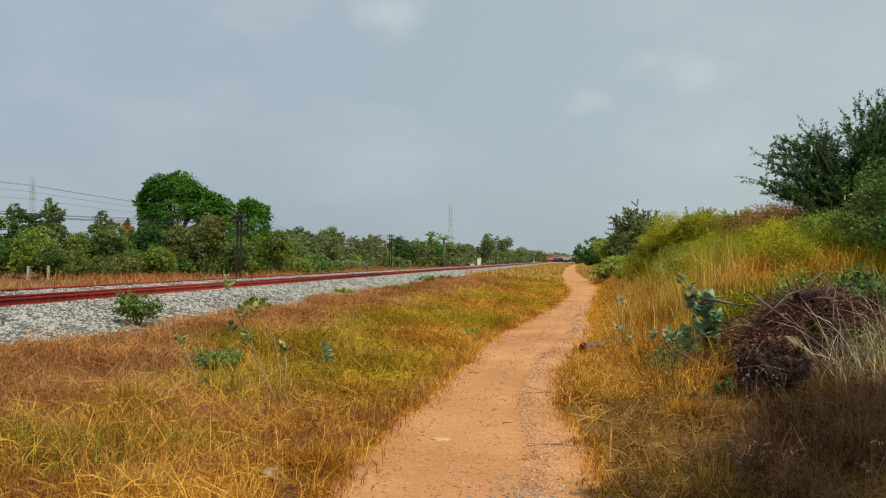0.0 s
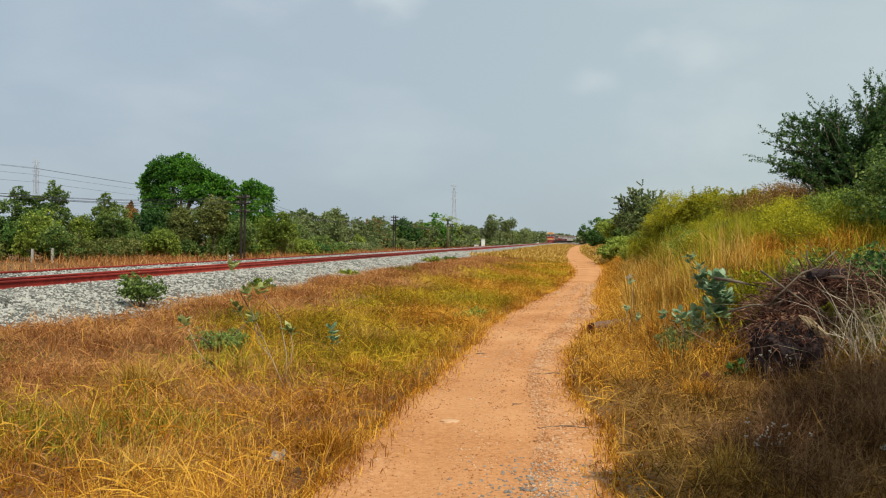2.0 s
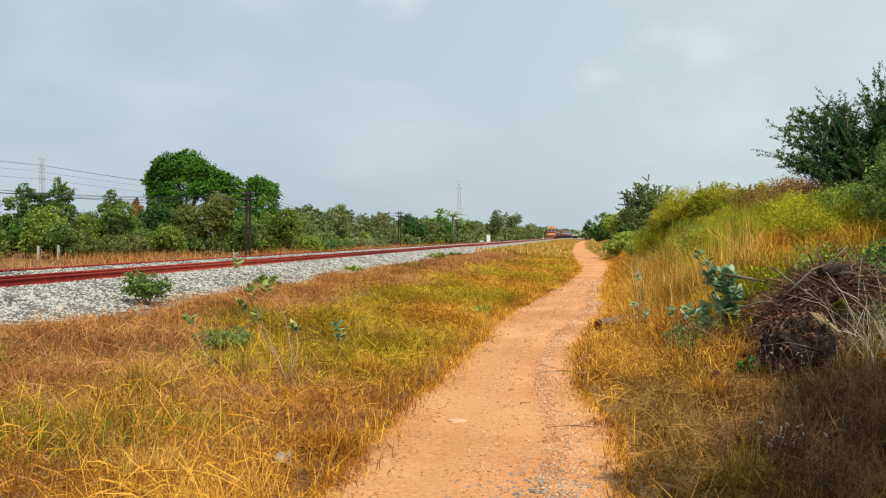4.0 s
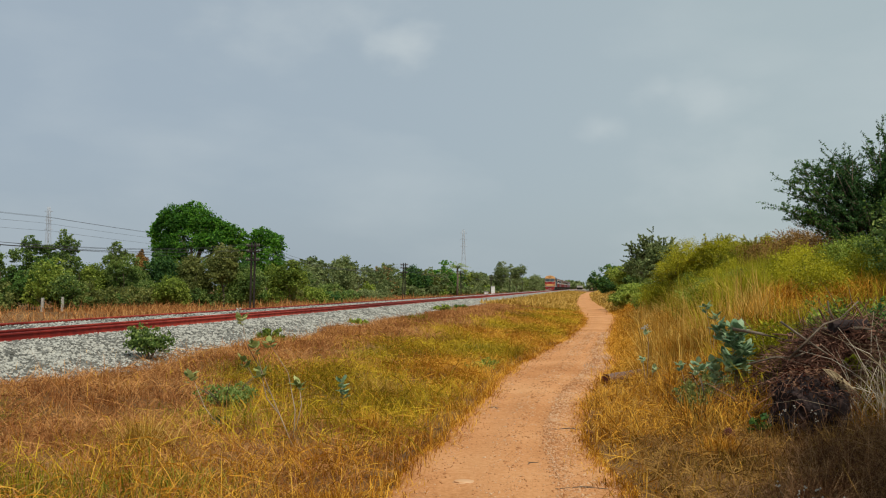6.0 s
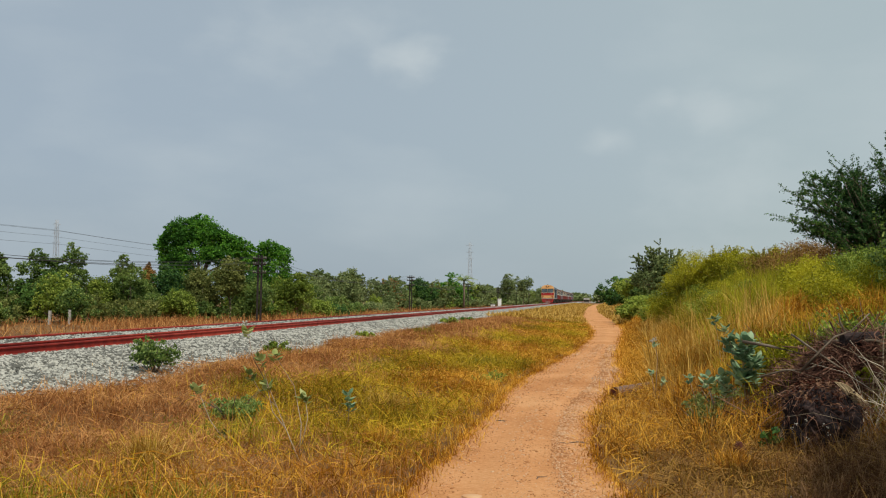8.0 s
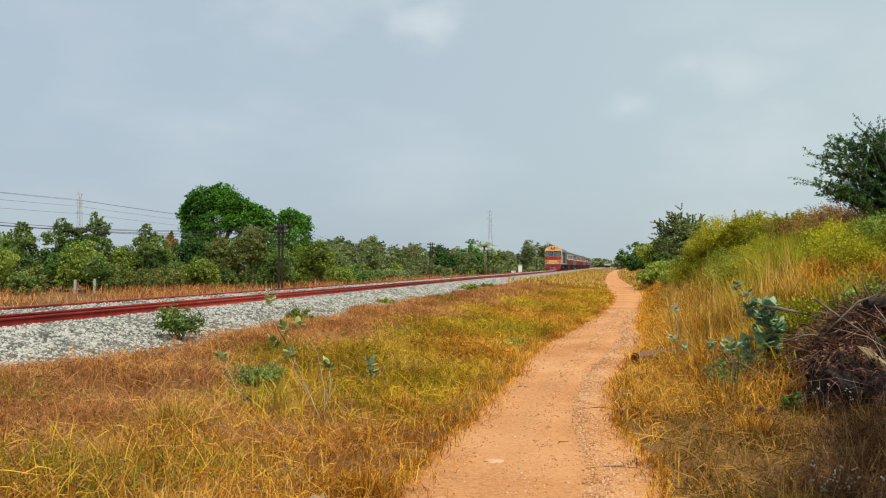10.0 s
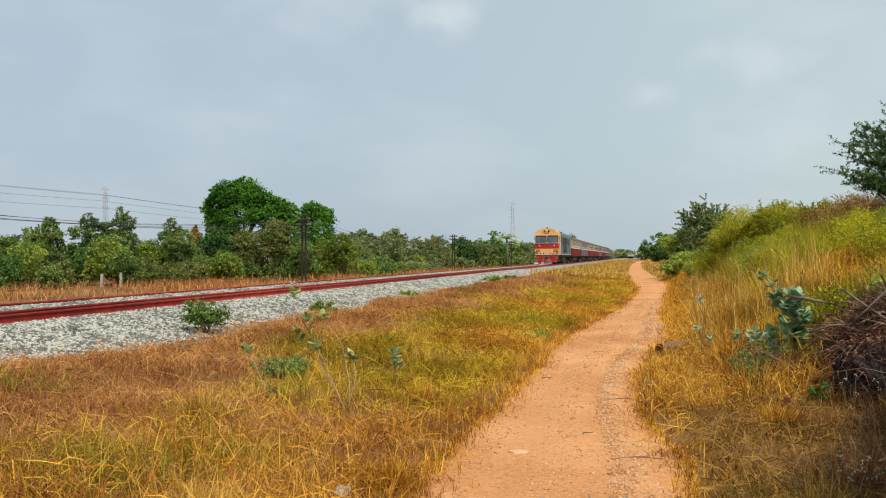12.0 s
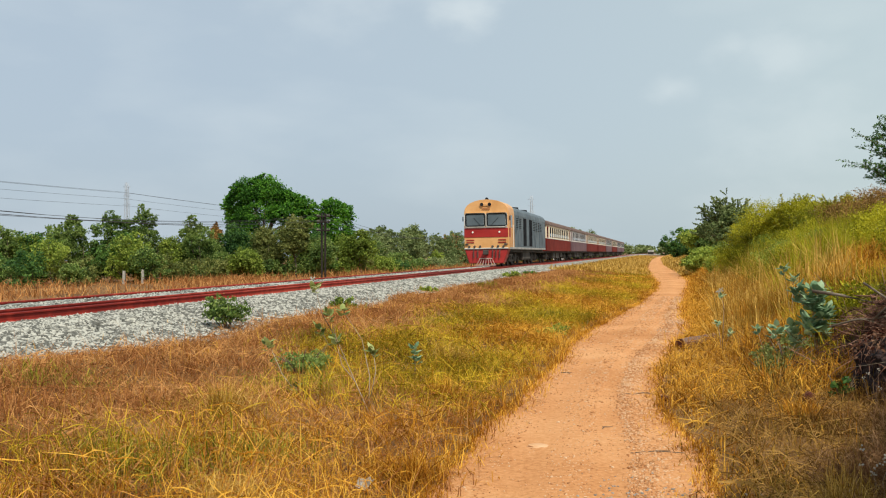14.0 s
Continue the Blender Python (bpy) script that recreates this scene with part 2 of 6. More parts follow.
def quads(name, v, material, per=4):
    """A mesh of separate faces: v is an array (n, per, 3)."""
    n = len(v)
    me = bpy.data.meshes.new(name)
    me.vertices.add(n * per)
    me.vertices.foreach_set("co", np.ascontiguousarray(v, dtype=np.float32).ravel())
    me.loops.add(n * per)
    me.loops.foreach_set("vertex_index", np.arange(n * per, dtype=np.int32))
    me.polygons.add(n)
    me.polygons.foreach_set("loop_start", np.arange(0, n * per, per, dtype=np.int32))
    me.update(calc_edges=True)
    me.materials.append(material)
    return me


def indexed(name, verts, faces, material, smooth=False):
    """A mesh from arrays: faces (m, k)."""
    m, k = faces.shape
    me = bpy.data.meshes.new(name)
    me.vertices.add(len(verts))
    me.vertices.foreach_set("co", np.ascontiguousarray(verts, dtype=np.float32).ravel())
    me.loops.add(m * k)
    me.loops.foreach_set("vertex_index", np.ascontiguousarray(faces, dtype=np.int32).ravel())
    me.polygons.add(m)
    me.polygons.foreach_set("loop_start", np.arange(0, m * k, k, dtype=np.int32))
    if smooth:
        me.polygons.foreach_set("use_smooth", np.ones(m, dtype=bool))
    me.update(calc_edges=True)
    me.materials.append(material)
    return me


def part(name, bm, material, parent=None, label=""):
    me = bpy.data.meshes.new(name)
    bm.to_mesh(me)
    bm.free()
    me.materials.append(material)
    ob = new(name, me)
    if parent:
        ob.parent = parent
    return tagged(ob, label)


def box(bm, x0, x1, y0, y1, z0, z1, bevel=0.0):
    r = bmesh.ops.create_cube(bm, size=1, matrix=Matrix.Translation(((x0 + x1) / 2, (y0 + y1) / 2, (z0 + z1) / 2)) @ Matrix.Diagonal((x1 - x0, y1 - y0, z1 - z0, 1)))
    if bevel:
        es = list({e for v in r["verts"] for e in v.link_edges})
        bmesh.ops.bevel(bm, geom=es, offset=bevel, segments=2, affect="EDGES", profile=0.5)
    return bm


def cyl(bm, p, q, r0, r1=None, seg=10):
    p, q = Vector(p), Vector(q)
    d = q - p
    m = Matrix.Translation((p + q) / 2) @ d.to_track_quat("Z", "Y").to_matrix().to_4x4()
    bmesh.ops.create_cone(bm, cap_ends=True, segments=seg, radius1=r0, radius2=r0 if r1 is None else r1, depth=d.length, matrix=m)
    return bm


def tube_mesh(name, lines, material, seg=5):
    """Tapered tubes along polylines: lines of [(point, radius), ...]."""
    V, F = [], []
    for ln in lines:
        base = len(V)
        n = len(ln)
        for i, (p, r) in enumerate(ln):
            p = Vector(p)
            a = Vector(ln[max(0, i - 1)][0])
            b = Vector(ln[min(n - 1, i + 1)][0])
            d = (b - a).normalized()
            u = d.orthogonal().normalized()
            w = d.cross(u)
            for k in range(seg):
                t = 2 * math.pi * k / seg
                V.append(p + (u * math.cos(t) + w * math.sin(t)) * r)
        for i in range(n - 1):
            for k in range(seg):
                k2 = (k + 1) % seg
                F.append((base + i * seg + k, base + i * seg + k2, base + (i + 1) * seg + k2, base + (i + 1) * seg + k))
        F.append(tuple(base + k for k in reversed(range(seg))))
        F.append(tuple(base + (n - 1) * seg + k for k in range(seg)))
    return mesh(name, V, F, material, True)


# ---- ground ----


def spread(lo, hi, a, b, step, grow=1.25):
    c = list(np.arange(a, b + 1e-6, step))
    s = step
    while c[-1] < hi:
        s *= grow
        c.append(c[-1] + s)
    s = step
    left = []
    x = a
    while x > lo:
        s *= grow
        x -= s
        left.append(x)
    return np.array(left[::-1] + c)


def make_ground():
    xs = spread(-3000, 3000, -9.5, 9.5, 0.25)
    ys = spread(-3000, 4500, -4, 60, 0.4)
    X, Y = np.meshgrid(xs, ys)
    Z = ground_z(X, Y)
    v = np.stack([X, Y, Z], -1).reshape(-1, 3)
    nx, ny = len(xs), len(ys)
    i = np.arange((ny - 1) * nx).reshape(ny - 1, nx)[:, :-1].ravel()
    f = np.stack([i, i + 1, i + nx + 1, i + nx], 1)
    ob = new("ground", indexed("ground", v, f, M["soil"], True))
    tagged(ob, "dry brown soil of the trackside field", "ground", kind="structure")

    # the beaten track: a thin strip of orange dirt with ragged edges
    ys = np.concatenate([np.arange(-12, 40, 0.12), np.arange(40, 130, 0.5), np.arange(130, 330, 4)])
    k = 33
    s = np.linspace(-1, 1, k)
    V = []
    for y in ys:
        c = float(path_x(y))
        wl = float(path_w(y)) + 0.06 + 0.12 * noise.noise(Vector((0, y * 0.7, 0))) + 0.1 * noise.noise(Vector((0, y * 3.1, 2)))
        wr = float(path_w(y)) + 0.08 + 0.12 * noise.noise(Vector((5, y * 0.6, 0))) + 0.12 * noise.noise(Vector((5, y * 2.7, 2)))
        for t in s:
            x = c + t * (wr if t > 0 else wl)
            z = gz(x, y) + float(track_crown(t)) + 0.004 * noise.noise(Vector((x * 14, y * 11, 4))) + 0.004 * noise.noise(Vector((x * 5, y * 5, 0))) - 0.03 * max(0, abs(t) - 0.9) * 10
            V.append((x, y, z))
    V = np.array(V)
    i = np.arange((len(ys) - 1) * k).reshape(-1, k)[:, :-1].ravel()
    f = np.stack([i, i + 1, i + k + 1, i + k], 1)
    ob = new("dirt_track", indexed("dirt_track", V, f, M["dirt"], True))
    tagged(ob, "orange beaten dirt track with shallow wheel ruts", "dirt track", kind="structure")


make_ground()


def make_line():
    """Ballast bed, sleepers and the two rails."""
    rng = np.random.default_rng(3)
    ys = np.concatenate([np.arange(-40, 45, 0.25), np.arange(45, 150, 1.0), np.arange(150, 900, 8.0)])
    prof = [(-3.6, -0.3), (-2.75, 0.36), (-2.0, 0.70), (-0.75, 0.72), (-0.44, 0.84), (-0.2, 0.895), (0.2, 0.875), (0.44, 0.80), (0.5, 0.74), (0.75, 0.74), (1.4, 0.72), (1.95, 0.69), (2.25, 0.59), (2.6, 0.515), (2.95, 0.46), (3.3, 0.4), (3.7, 0.3), (4.2, 0.1)]
    k = len(prof)
    V = []
    for y in ys:
        cx = float(track_x(y))
        for px, pz in prof:
            w = 0.12 * noise.noise(Vector((px, y * 0.5, 7))) if px > 2 else 0
            V.append((cx + px + w, y, pz + 0.03 * noise.noise(Vector((px * 3, y * 3, 0)))))
    i = np.arange((len(ys) - 1) * k).reshape(-1, k)[:, :-1].ravel()
    f = np.stack([i, i + 1, i + k + 1, i + k], 1)
    bed = new("ballast_bed", indexed("ballast_bed", np.array(V), f, M["ballast"], True))
    tagged(bed, "pale grey crushed stone ballast bed under the rails", "ballast", kind="structure")

    # rails
    pr = [(-0.055, -0.14), (0.055, -0.14), (0.055, -0.125), (0.012, -0.105), (0.012, -0.035), (0.034, -0.025), (0.034, -0.004), (0.026, 0.0), (-0.026, 0.0), (-0.034, -0.004), (-0.034, -0.025), (-0.012, -0.035), (-0.012, -0.105), (-0.055, -0.125)]
    ys = np.concatenate([np.arange(-40, 380, 12.0), np.arange(380, 900, 6.0)])
    n = len(pr)
    for side in (-0.5, 0.5):
        V = [(float(track_x(y)) + side * 1.07 + px, y, RAIL_Z + pz + (0.045 if side < 0 else 0)) for y in ys for px, pz in pr]
        F = [(a * n + b, a * n + (b + 1) % n, (a + 1) * n + (b + 1) % n, (a + 1) * n + b) for a in range(len(ys) - 1) for b in range(n)]
        me = mesh("rail", V, F, M["rail"])
        ob = new("rail", me)
        tagged(ob, "rusty red steel rail on the ballast", "rail", kind="structure", group="rails of the line")
    # an old rail laid along the shoulder
    V = [(TRACK_X + 1.12 + px, y, RAIL_Z - 0.01 + pz) for y in np.arange(-40, 330, 12.0) for px, pz in pr]
    m = len(V) // n
    F = [(a * n + b, a * n + (b + 1) % n, (a + 1) * n + (b + 1) % n, (a + 1) * n + b) for a in range(m - 1) for b in range(n)]
    tagged(new("rail", mesh("rail", V, F, M["rail"])), "spare rusty red rail lying on the ballast shoulder", "rail", kind="structure")
    # sleepers
    bm = bmesh.new()
    box(bm, -1.0, 1.0, -0.12, 0.12, -0.18, 0.0, 0.015)
    sl = part("sleeper", bm, M["sleeper"])
    me = sl.data
    sl.matrix_basis = pose(TRACK_X, -9, RAIL_Z - 0.142)
    tagged(sl, "weathered concrete sleeper half sunk in ballast", "sleeper", group="sleepers of the line")
    for j in range(1, 240):
        o = new("sleeper", me)
        o.matrix_basis = pose(TRACK_X, -9 + 0.62 * j, RAIL_Z - 0.142, 0, 0, rng.normal(0, 0.5))
        tagged(o, "weathered concrete sleeper half sunk in ballast", "sleeper", group="sleepers of the line")

    # loose stones over the near slope
    n = 78000
    y = 4 + 62 * rng.random(n) ** 1.55
    px = rng.uniform(1.0, 3.35, n)
    z = np.interp(px, [q[0] for q in prof], [q[1] for q in prof])
    stones("ballast_stones", np.stack([TRACK_X + px, y, z + 0.004], 1), rng.uniform(0.024, 0.05, n) * np.interp(y, [0, 80], [0.9, 1.8]), M["stone"], rng,
           "pale grey crushed ballast stones on the slope", "ballast")
    n = 9000
    y = 4 + 60 * rng.random(n) ** 1.4
    px = rng.uniform(-0.46, 0.46, n)
    stones("ballast_stones", np.stack([TRACK_X + px, y, np.interp(px, [-0.44, -0.2, 0.2, 0.44], [0.84, 0.895, 0.875, 0.80])], 1), rng.uniform(0.02, 0.035, n), M["stone"], rng,
           "pale grey crushed ballast stones between the rails", "ballast")


def stones(name, centres, radii, material, rng, label, category):
    """Angular stones: squashed octahedra, each turned at random."""
    n = len(centres)
    o = np.array([(1, 0, 0), (-1, 0, 0), (0, 1, 0), (0, -1, 0), (0, 0, 1), (0, 0, -1)], float)
    tri = np.array([(0, 2, 4), (2, 1, 4), (1, 3, 4), (3, 0, 4), (2, 0, 5), (1, 2, 5), (3, 1, 5), (0, 3, 5)])
    v = o[None] * rng.uniform(0.6, 1.25, (n, 6, 1))
    q = rng.normal(size=(n, 4))
    q /= np.linalg.norm(q, axis=1)[:, None]
    w, x, y, z = q.T
    R = np.stack([1 - 2 * (y * y + z * z), 2 * (x * y - z * w), 2 * (x * z + y * w), 2 * (x * y + z * w), 1 - 2 * (x * x + z * z), 2 * (y * z - x * w), 2 * (x * z - y * w), 2 * (y * z + x * w), 1 - 2 * (x * x + y * y)], 1).reshape(n, 3, 3)
    v = np.einsum("nij,nkj->nki", R, v) * np.asarray(radii)[:, None, None]
    v[:, :, 2] *= 0.75
    v += centres[:, None]
    f = (tri[None] + 6 * np.arange(n)[:, None, None]).reshape(-1, 3)
    ob = new(name, indexed(name, v.reshape(-1, 3), f, material))
    return tagged(ob, label, category, kind="stuff")


make_line()

# ---- grass ----


def blades(name, xy, h, w, material, rng, label, category="grass", lean=1.15, base=None):
    """Bent tapered blades, each its own strip of two quads and a tip."""
    n = len(xy)
    x, y = xy[:, 0], xy[:, 1]
    z = (ground_z(x, y) if base is None else base) - 0.02
    h = h * (0.62 + 0.76 * field(xy, 2.6))
    a = rng.uniform(0, 2 * np.pi, n)
    b = a + rng.normal(0, 0.9, n)
    side = np.stack([np.cos(a), np.sin(a), 0 * a], 1) * (w / 2)[:, None]
    bend = np.stack([-np.sin(b), np.cos(b), 0 * a], 1)
    le = np.abs(rng.normal(0, lean, n)) * h
    p0 = np.stack([x, y, z], 1)
    k1 = rng.uniform(0.15, 0.6, n)
    le = np.minimum(le, 1.9 * h)
    p1 = p0 + bend * (le * k1)[:, None] + np.array([0, 0, 1]) * (h * rng.uniform(0.4, 0.62, n))[:, None]
    p2 = p0 + bend * le[:, None] + np.array([0, 0, 1]) * (h * (1.0 - 0.42 * le / h))[:, None] + rng.normal(0, 0.02, (n, 3)) * [1, 1, 0]
    v = np.stack([p0 - side, p0 + side, p1 + side * 0.8, p1 - side * 0.8, p2], 1)
    k = 5 * np.arange(n)[:, None]
    tri = np.concatenate([k + np.array([[0, 1, 2]]), k + np.array([[0, 2, 3]]), k + np.array([[3, 2, 4]])])
    ob = new(name, indexed(name, v.reshape(-1, 3), tri, material))
    return tagged(ob, label, category, kind="stuff")


def tufts(rng, n, x0, x1, y0, y1, per=14, r=0.12, power=1.5):
    """Blade roots gathered in tufts, denser near the path's start."""
    m = n // per
    y = y0 + (y1 - y0) * rng.random(m) ** power
    x = rng.uniform(x0, x1, m)
    c = np.stack([x, y], 1)[np.repeat(np.arange(m), per)]
    return c + rng.normal(0, r, c.shape) * (0.6 + 0.02 * c[:, 1:2])


def keep_off_path(xy, rng, margin=0.95, soft=0.15):
    d = xy[:, 0] - path_x(xy[:, 1])
    bay = np.where(d > 0, 0.06 * np.sin(xy[:, 1] * 2.3), 0.07 * np.sin(xy[:, 1] * 1.9))
    return xy[np.abs(d) > margin - 0.95 + path_w(xy[:, 1]) + bay + rng.normal(0, soft, len(xy))]


def field(v, k):
    """A smooth pattern of patches, 0 to 1."""
    x, y = v[:, 0], v[:, 1]
    return 0.5 + 0.25 * np.sin(x * 1.1 * k + 1.3 * np.sin(y * 0.7 * k)) + 0.25 * np.sin(y * 0.8 * k + 1.7 * np.sin(x * 0.9 * k + 2))


def matted(name, xy, rng, material, label, top=0.2):
    """Bent straw lying criss-cross over the tangle: thin two-piece strips."""
    n = len(xy)
    far = np.interp(xy[:, 1], [3, 60], [1, 3.0])
    c = np.column_stack([xy, ground_z(xy[:, 0], xy[:, 1]) + rng.uniform(0.03, top, n) * (0.62 + 0.76 * field(xy, 2.6))])
    a = rng.uniform(0, 2 * np.pi, n)
    s = rng.normal(0, 0.75, n)
    d = np.column_stack([np.cos(a), np.sin(a), s]) * rng.uniform(0.06, 0.2, n)[:, None]
    w = np.column_stack([-np.sin(a) * 0.7, np.cos(a) * 0.7, rng.normal(0, 0.7, n)]) * (rng.uniform(0.0016, 0.0034, n) * far)[:, None]
    k = np.array([0, 0, 1]) * rng.uniform(0.0, 0.05, n)[:, None]
    v = np.stack([c - d - k - w * 0.5, c - d - k + w * 0.5, c + w, c + d - k, c - w], 1)
    i = 5 * np.arange(n)[:, None]
    tri = np.concatenate([i + np.array([[0, 1, 2]]), i + np.array([[0, 2, 4]]), i + np.array([[4, 2, 3]])])
    ob = new(name, indexed(name, v.reshape(-1, 3), tri, material))
    return tagged(ob, label, "grass", kind="stuff")


def make_grass():
    rng = np.random.default_rng(11)
    # the field between track and path
    xy = keep_off_path(tufts(rng, 210000, -8.2, 0, 3.2, 75, 16, 0.11, 1.9), rng)
    xy = xy[(xy[:, 0] < path_x(xy[:, 1])) & (xy[:, 0] > -6.85 + 0.25 * np.sin(xy[:, 1] * 1.3) + rng.normal(0, 0.12, len(xy)))]
    d = path_x(xy[:, 1]) - xy[:, 0]
    fd = field(xy, 0.8) + rng.normal(0, 0.12, len(xy))
    far = np.interp(xy[:, 1], [3, 75], [1, 3.2])
    red = (d + rng.normal(0, 0.45, len(xy)) + 0.5 * np.sin(xy[:, 1] * 0.9) > np.interp(xy[:, 1], [4, 9, 14], [3.1, 3.4, 4.0])) | ((xy[:, 1] < 9.5) & (rng.random(len(xy)) < 0.35))
    green = ~red & (d > 1.25) & (fd > np.where(xy[:, 1] < 8, 0.68, 0.38))
    straw = ~red & ~green
    for name, sel, hh, mt, lb in (("short_red_grass", red, (0.06, 0.22), "redgrass", "short reddish brown dry grass beside the ballast"),
                                  ("yellow_grass", green, (0.08, 0.3), "yellowgreen", "yellowish green half-dry grass"),
                                  ("straw_grass", straw, (0.07, 0.28), "straw", "tangled straw coloured dry grass beside the dirt track")):
        p = xy[sel]
        blades(name, p, rng.uniform(*hh, len(p)), rng.uniform(0.004, 0.009, len(p)) * far[sel], M[mt], rng, lb)
    # the matted layer
    q = np.stack([rng.uniform(-7.6, 0.2, 80000), 3 + 45 * rng.random(80000) ** 1.8], 1)
    q = q[path_x(q[:, 1]) - q[:, 0] > path_w(q[:, 1]) + 0.03 + np.abs(rng.normal(0, 0.12, len(q)))]
    q = q[q[:, 0] > -6.8 + 0.25 * np.sin(q[:, 1] * 1.3)]
    dq, fq = path_x(q[:, 1]) - q[:, 0], field(q, 0.8) + rng.normal(0, 0.15, len(q))
    rq = (dq + rng.normal(0, 0.5, len(q)) + 0.5 * np.sin(q[:, 1] * 0.9) > np.interp(q[:, 1], [4, 9, 14], [3.1, 3.4, 4.0])) | ((q[:, 1] < 9.5) & (rng.random(len(q)) < 0.4))
    gq = ~rq & (fq > np.where(q[:, 1] < 8, 0.68, 0.38))
    matted("matted_red_grass", q[rq], rng, M["redgrass"], "matted reddish dry grass beside the ballast", 0.12)
    matted("matted_yellow_grass", q[gq], rng, M["yellowgreen"], "matted yellow half-dry grass", 0.24)
    matted("matted_straw", q[~rq & ~gq], rng, M["straw"], "matted straw lying criss-cross in the field", 0.22)
    q = np.stack([rng.uniform(0, 4.5, 40000), 3 + 30 * rng.random(40000) ** 1.7], 1)
    dq = q[:, 0] - path_x(q[:, 1])
    q = q[dq > path_w(q[:, 1]) + 0.03 + np.abs(rng.normal(0, 0.12, len(q)))]
    dq = q[:, 0] - path_x(q[:, 1])
    # brown weeds, spread over the shaded part so their colour deepens it
    br = ((q[:, 1] < 9.0) & (dq > 1.15)) | ((q[:, 1] < 9.2) & (dq > 1.8)) | ((q[:, 1] < 14) & (rng.random(len(q)) < 0.35))
    matted("matted_brown_grass", q[br], rng, M["browngrass"], "matted brown weeds on the verge, darkened for its shade", 0.16)
    matted("matted_straw", q[~br], rng, M["straw"], "matted straw on the verge of the track", 0.2)
    # thinner cover behind the path's start
    q = tufts(rng, 60000, -9, 8, -9, 3.3, 12, 0.2, 1.0)
    q = q[np.abs(q[:, 0] - path_x(q[:, 1])) > path_w(q[:, 1]) + 0.05]
    blades("back_grass", q, rng.uniform(0.1, 0.35, len(q)), rng.uniform(0.008, 0.014, len(q)), M["straw"], rng, "dry straw grass beside the dirt track")
    # bleached bent stems over the tangle
    p = tufts(rng, 9000, -7.5, 0, 3.2, 30, 9, 0.2, 1.7)
    p = p[path_x(p[:, 1]) - p[:, 0] > path_w(p[:, 1]) + 0.05]
    blades("bent_straw", p, rng.uniform(0.1, 0.3, len(p)), rng.uniform(0.003, 0.006, len(p)) * np.interp(p[:, 1], [3, 30], [1, 1.8]), M["straw"], rng, "bleached bent straw lying over the dry field", lean=1.3)
    # short litter along both edges of the track
    n = 26000
    y = 3 + 45 * rng.random(n) ** 1.6
    e = np.abs(rng.normal(0, 0.13, n))
    s = np.where(rng.random(n) < 0.5, -1, 1)
    p = np.stack([path_x(y) + s * (path_w(y) + 0.05 - e), y], 1)
    blades("edge_litter", p, rng.uniform(0.02, 0.1, n), rng.uniform(0.004, 0.008, n) * np.interp(y, [3, 48], [1, 2.4]), M["straw"], rng, "short dry grass litter along the track's edges", lean=1.3, base=ground_z(p[:, 0], p[:, 1]) + 0.02)
    # a few radiating tussocks of bleached straw
    for k, (cx, cy, r) in enumerate(((-2.75, 5.15, 0.2), (-1.75, 5.9, 0.14), (-3.9, 7.2, 0.15), (-2.3, 9.3, 0.16), (-3.0, 12.4, 0.2), (-2.0, 15.0, 0.22), (1.05, 5.6, 0.13), (1.2, 8.3, 0.15))):
        p = np.array([(cx, cy)]) + rng.normal(0, r * 0.55, (520, 2))
        blades("straw_tussock", p, rng.uniform(0.12, 0.4, len(p)), rng.uniform(0.004, 0.007, len(p)) * np.interp(cy, [3, 30], [1, 1.8]), M["palestraw" if k % 2 == 0 else "straw"], rng, "radiating tussock of bleached dry straw", lean=1.2)
    # fresh green tufts
    c = np.array([(-4.2, 9.4), (-3.9, 9.0), (-3.75, 5.6), (-3.55, 5.35), (-5.9, 7.6), (-2.6, 21), (-5.0, 12.5), (-6.8, 18.0), (-4.4, 17.0), (-3.4, 30.0), (-6.0, 30.0), (-3.0, 6.2)])
    p = c[rng.integers(0, len(c), 3200)] + rng.normal(0, 0.25, (3200, 2))
    blades("green_tufts", p, rng.uniform(0.12, 0.32, len(p)), rng.uniform(0.006, 0.012, len(p)) * np.interp(p[:, 1], [3, 40], [1, 2.2]), M["freshgrass"], rng, "fresh green grass tufts among the dry field")
    # right verge and bank
    xy = keep_off_path(tufts(rng, 170000, 0, 7.5, 3.0, 60, 16, 0.11, 1.7), rng, 0.9)
    xy = xy[xy[:, 0] > path_x(xy[:, 1])]
    d = xy[:, 0] - path_x(xy[:, 1])
    fd = field(xy + 3.3, 0.7) + rng.normal(0, 0.15, len(xy))
    far = np.interp(xy[:, 1], [3, 60], [1, 2.8])
    # the brown zone follows the tree's shade and darkens it further by colour
    dark = ((xy[:, 1] < 9.2) & (d > 1.75 + rng.normal(0, 0.4, len(xy)))) | ((xy[:, 1] < 15) & (rng.random(len(xy)) < 0.3))
    near = ~dark & (xy[:, 1] < 9 + rng.normal(0, 1.0, len(xy))) & (d > 1.1 + rng.normal(0, 0.1, len(xy))) & (rng.random(len(xy)) < 0.75)
    gr = ~dark & ~near & (d > 2.6) & (fd > 0.45)
    st = ~dark & ~gr & ~near
    for name, sel, hh, mt, lb in (("olive_grass", near, (0.2, 0.5), "olivegrass", "short olive green half-dry grass on the verge"),
                                  ("brown_grass", dark, (0.15, 0.45), "browngrass", "brown withered grass and weeds, darkened for the shade"),
                                  ("green_bank_grass", gr, (0.3, 0.75), "greengrass", "tall yellow-green grass on the bank"),
                                  ("straw_bank_grass", st, (0.15, 0.5), "straw", "tall straw coloured dry grass on the bank")):
        p = xy[sel]
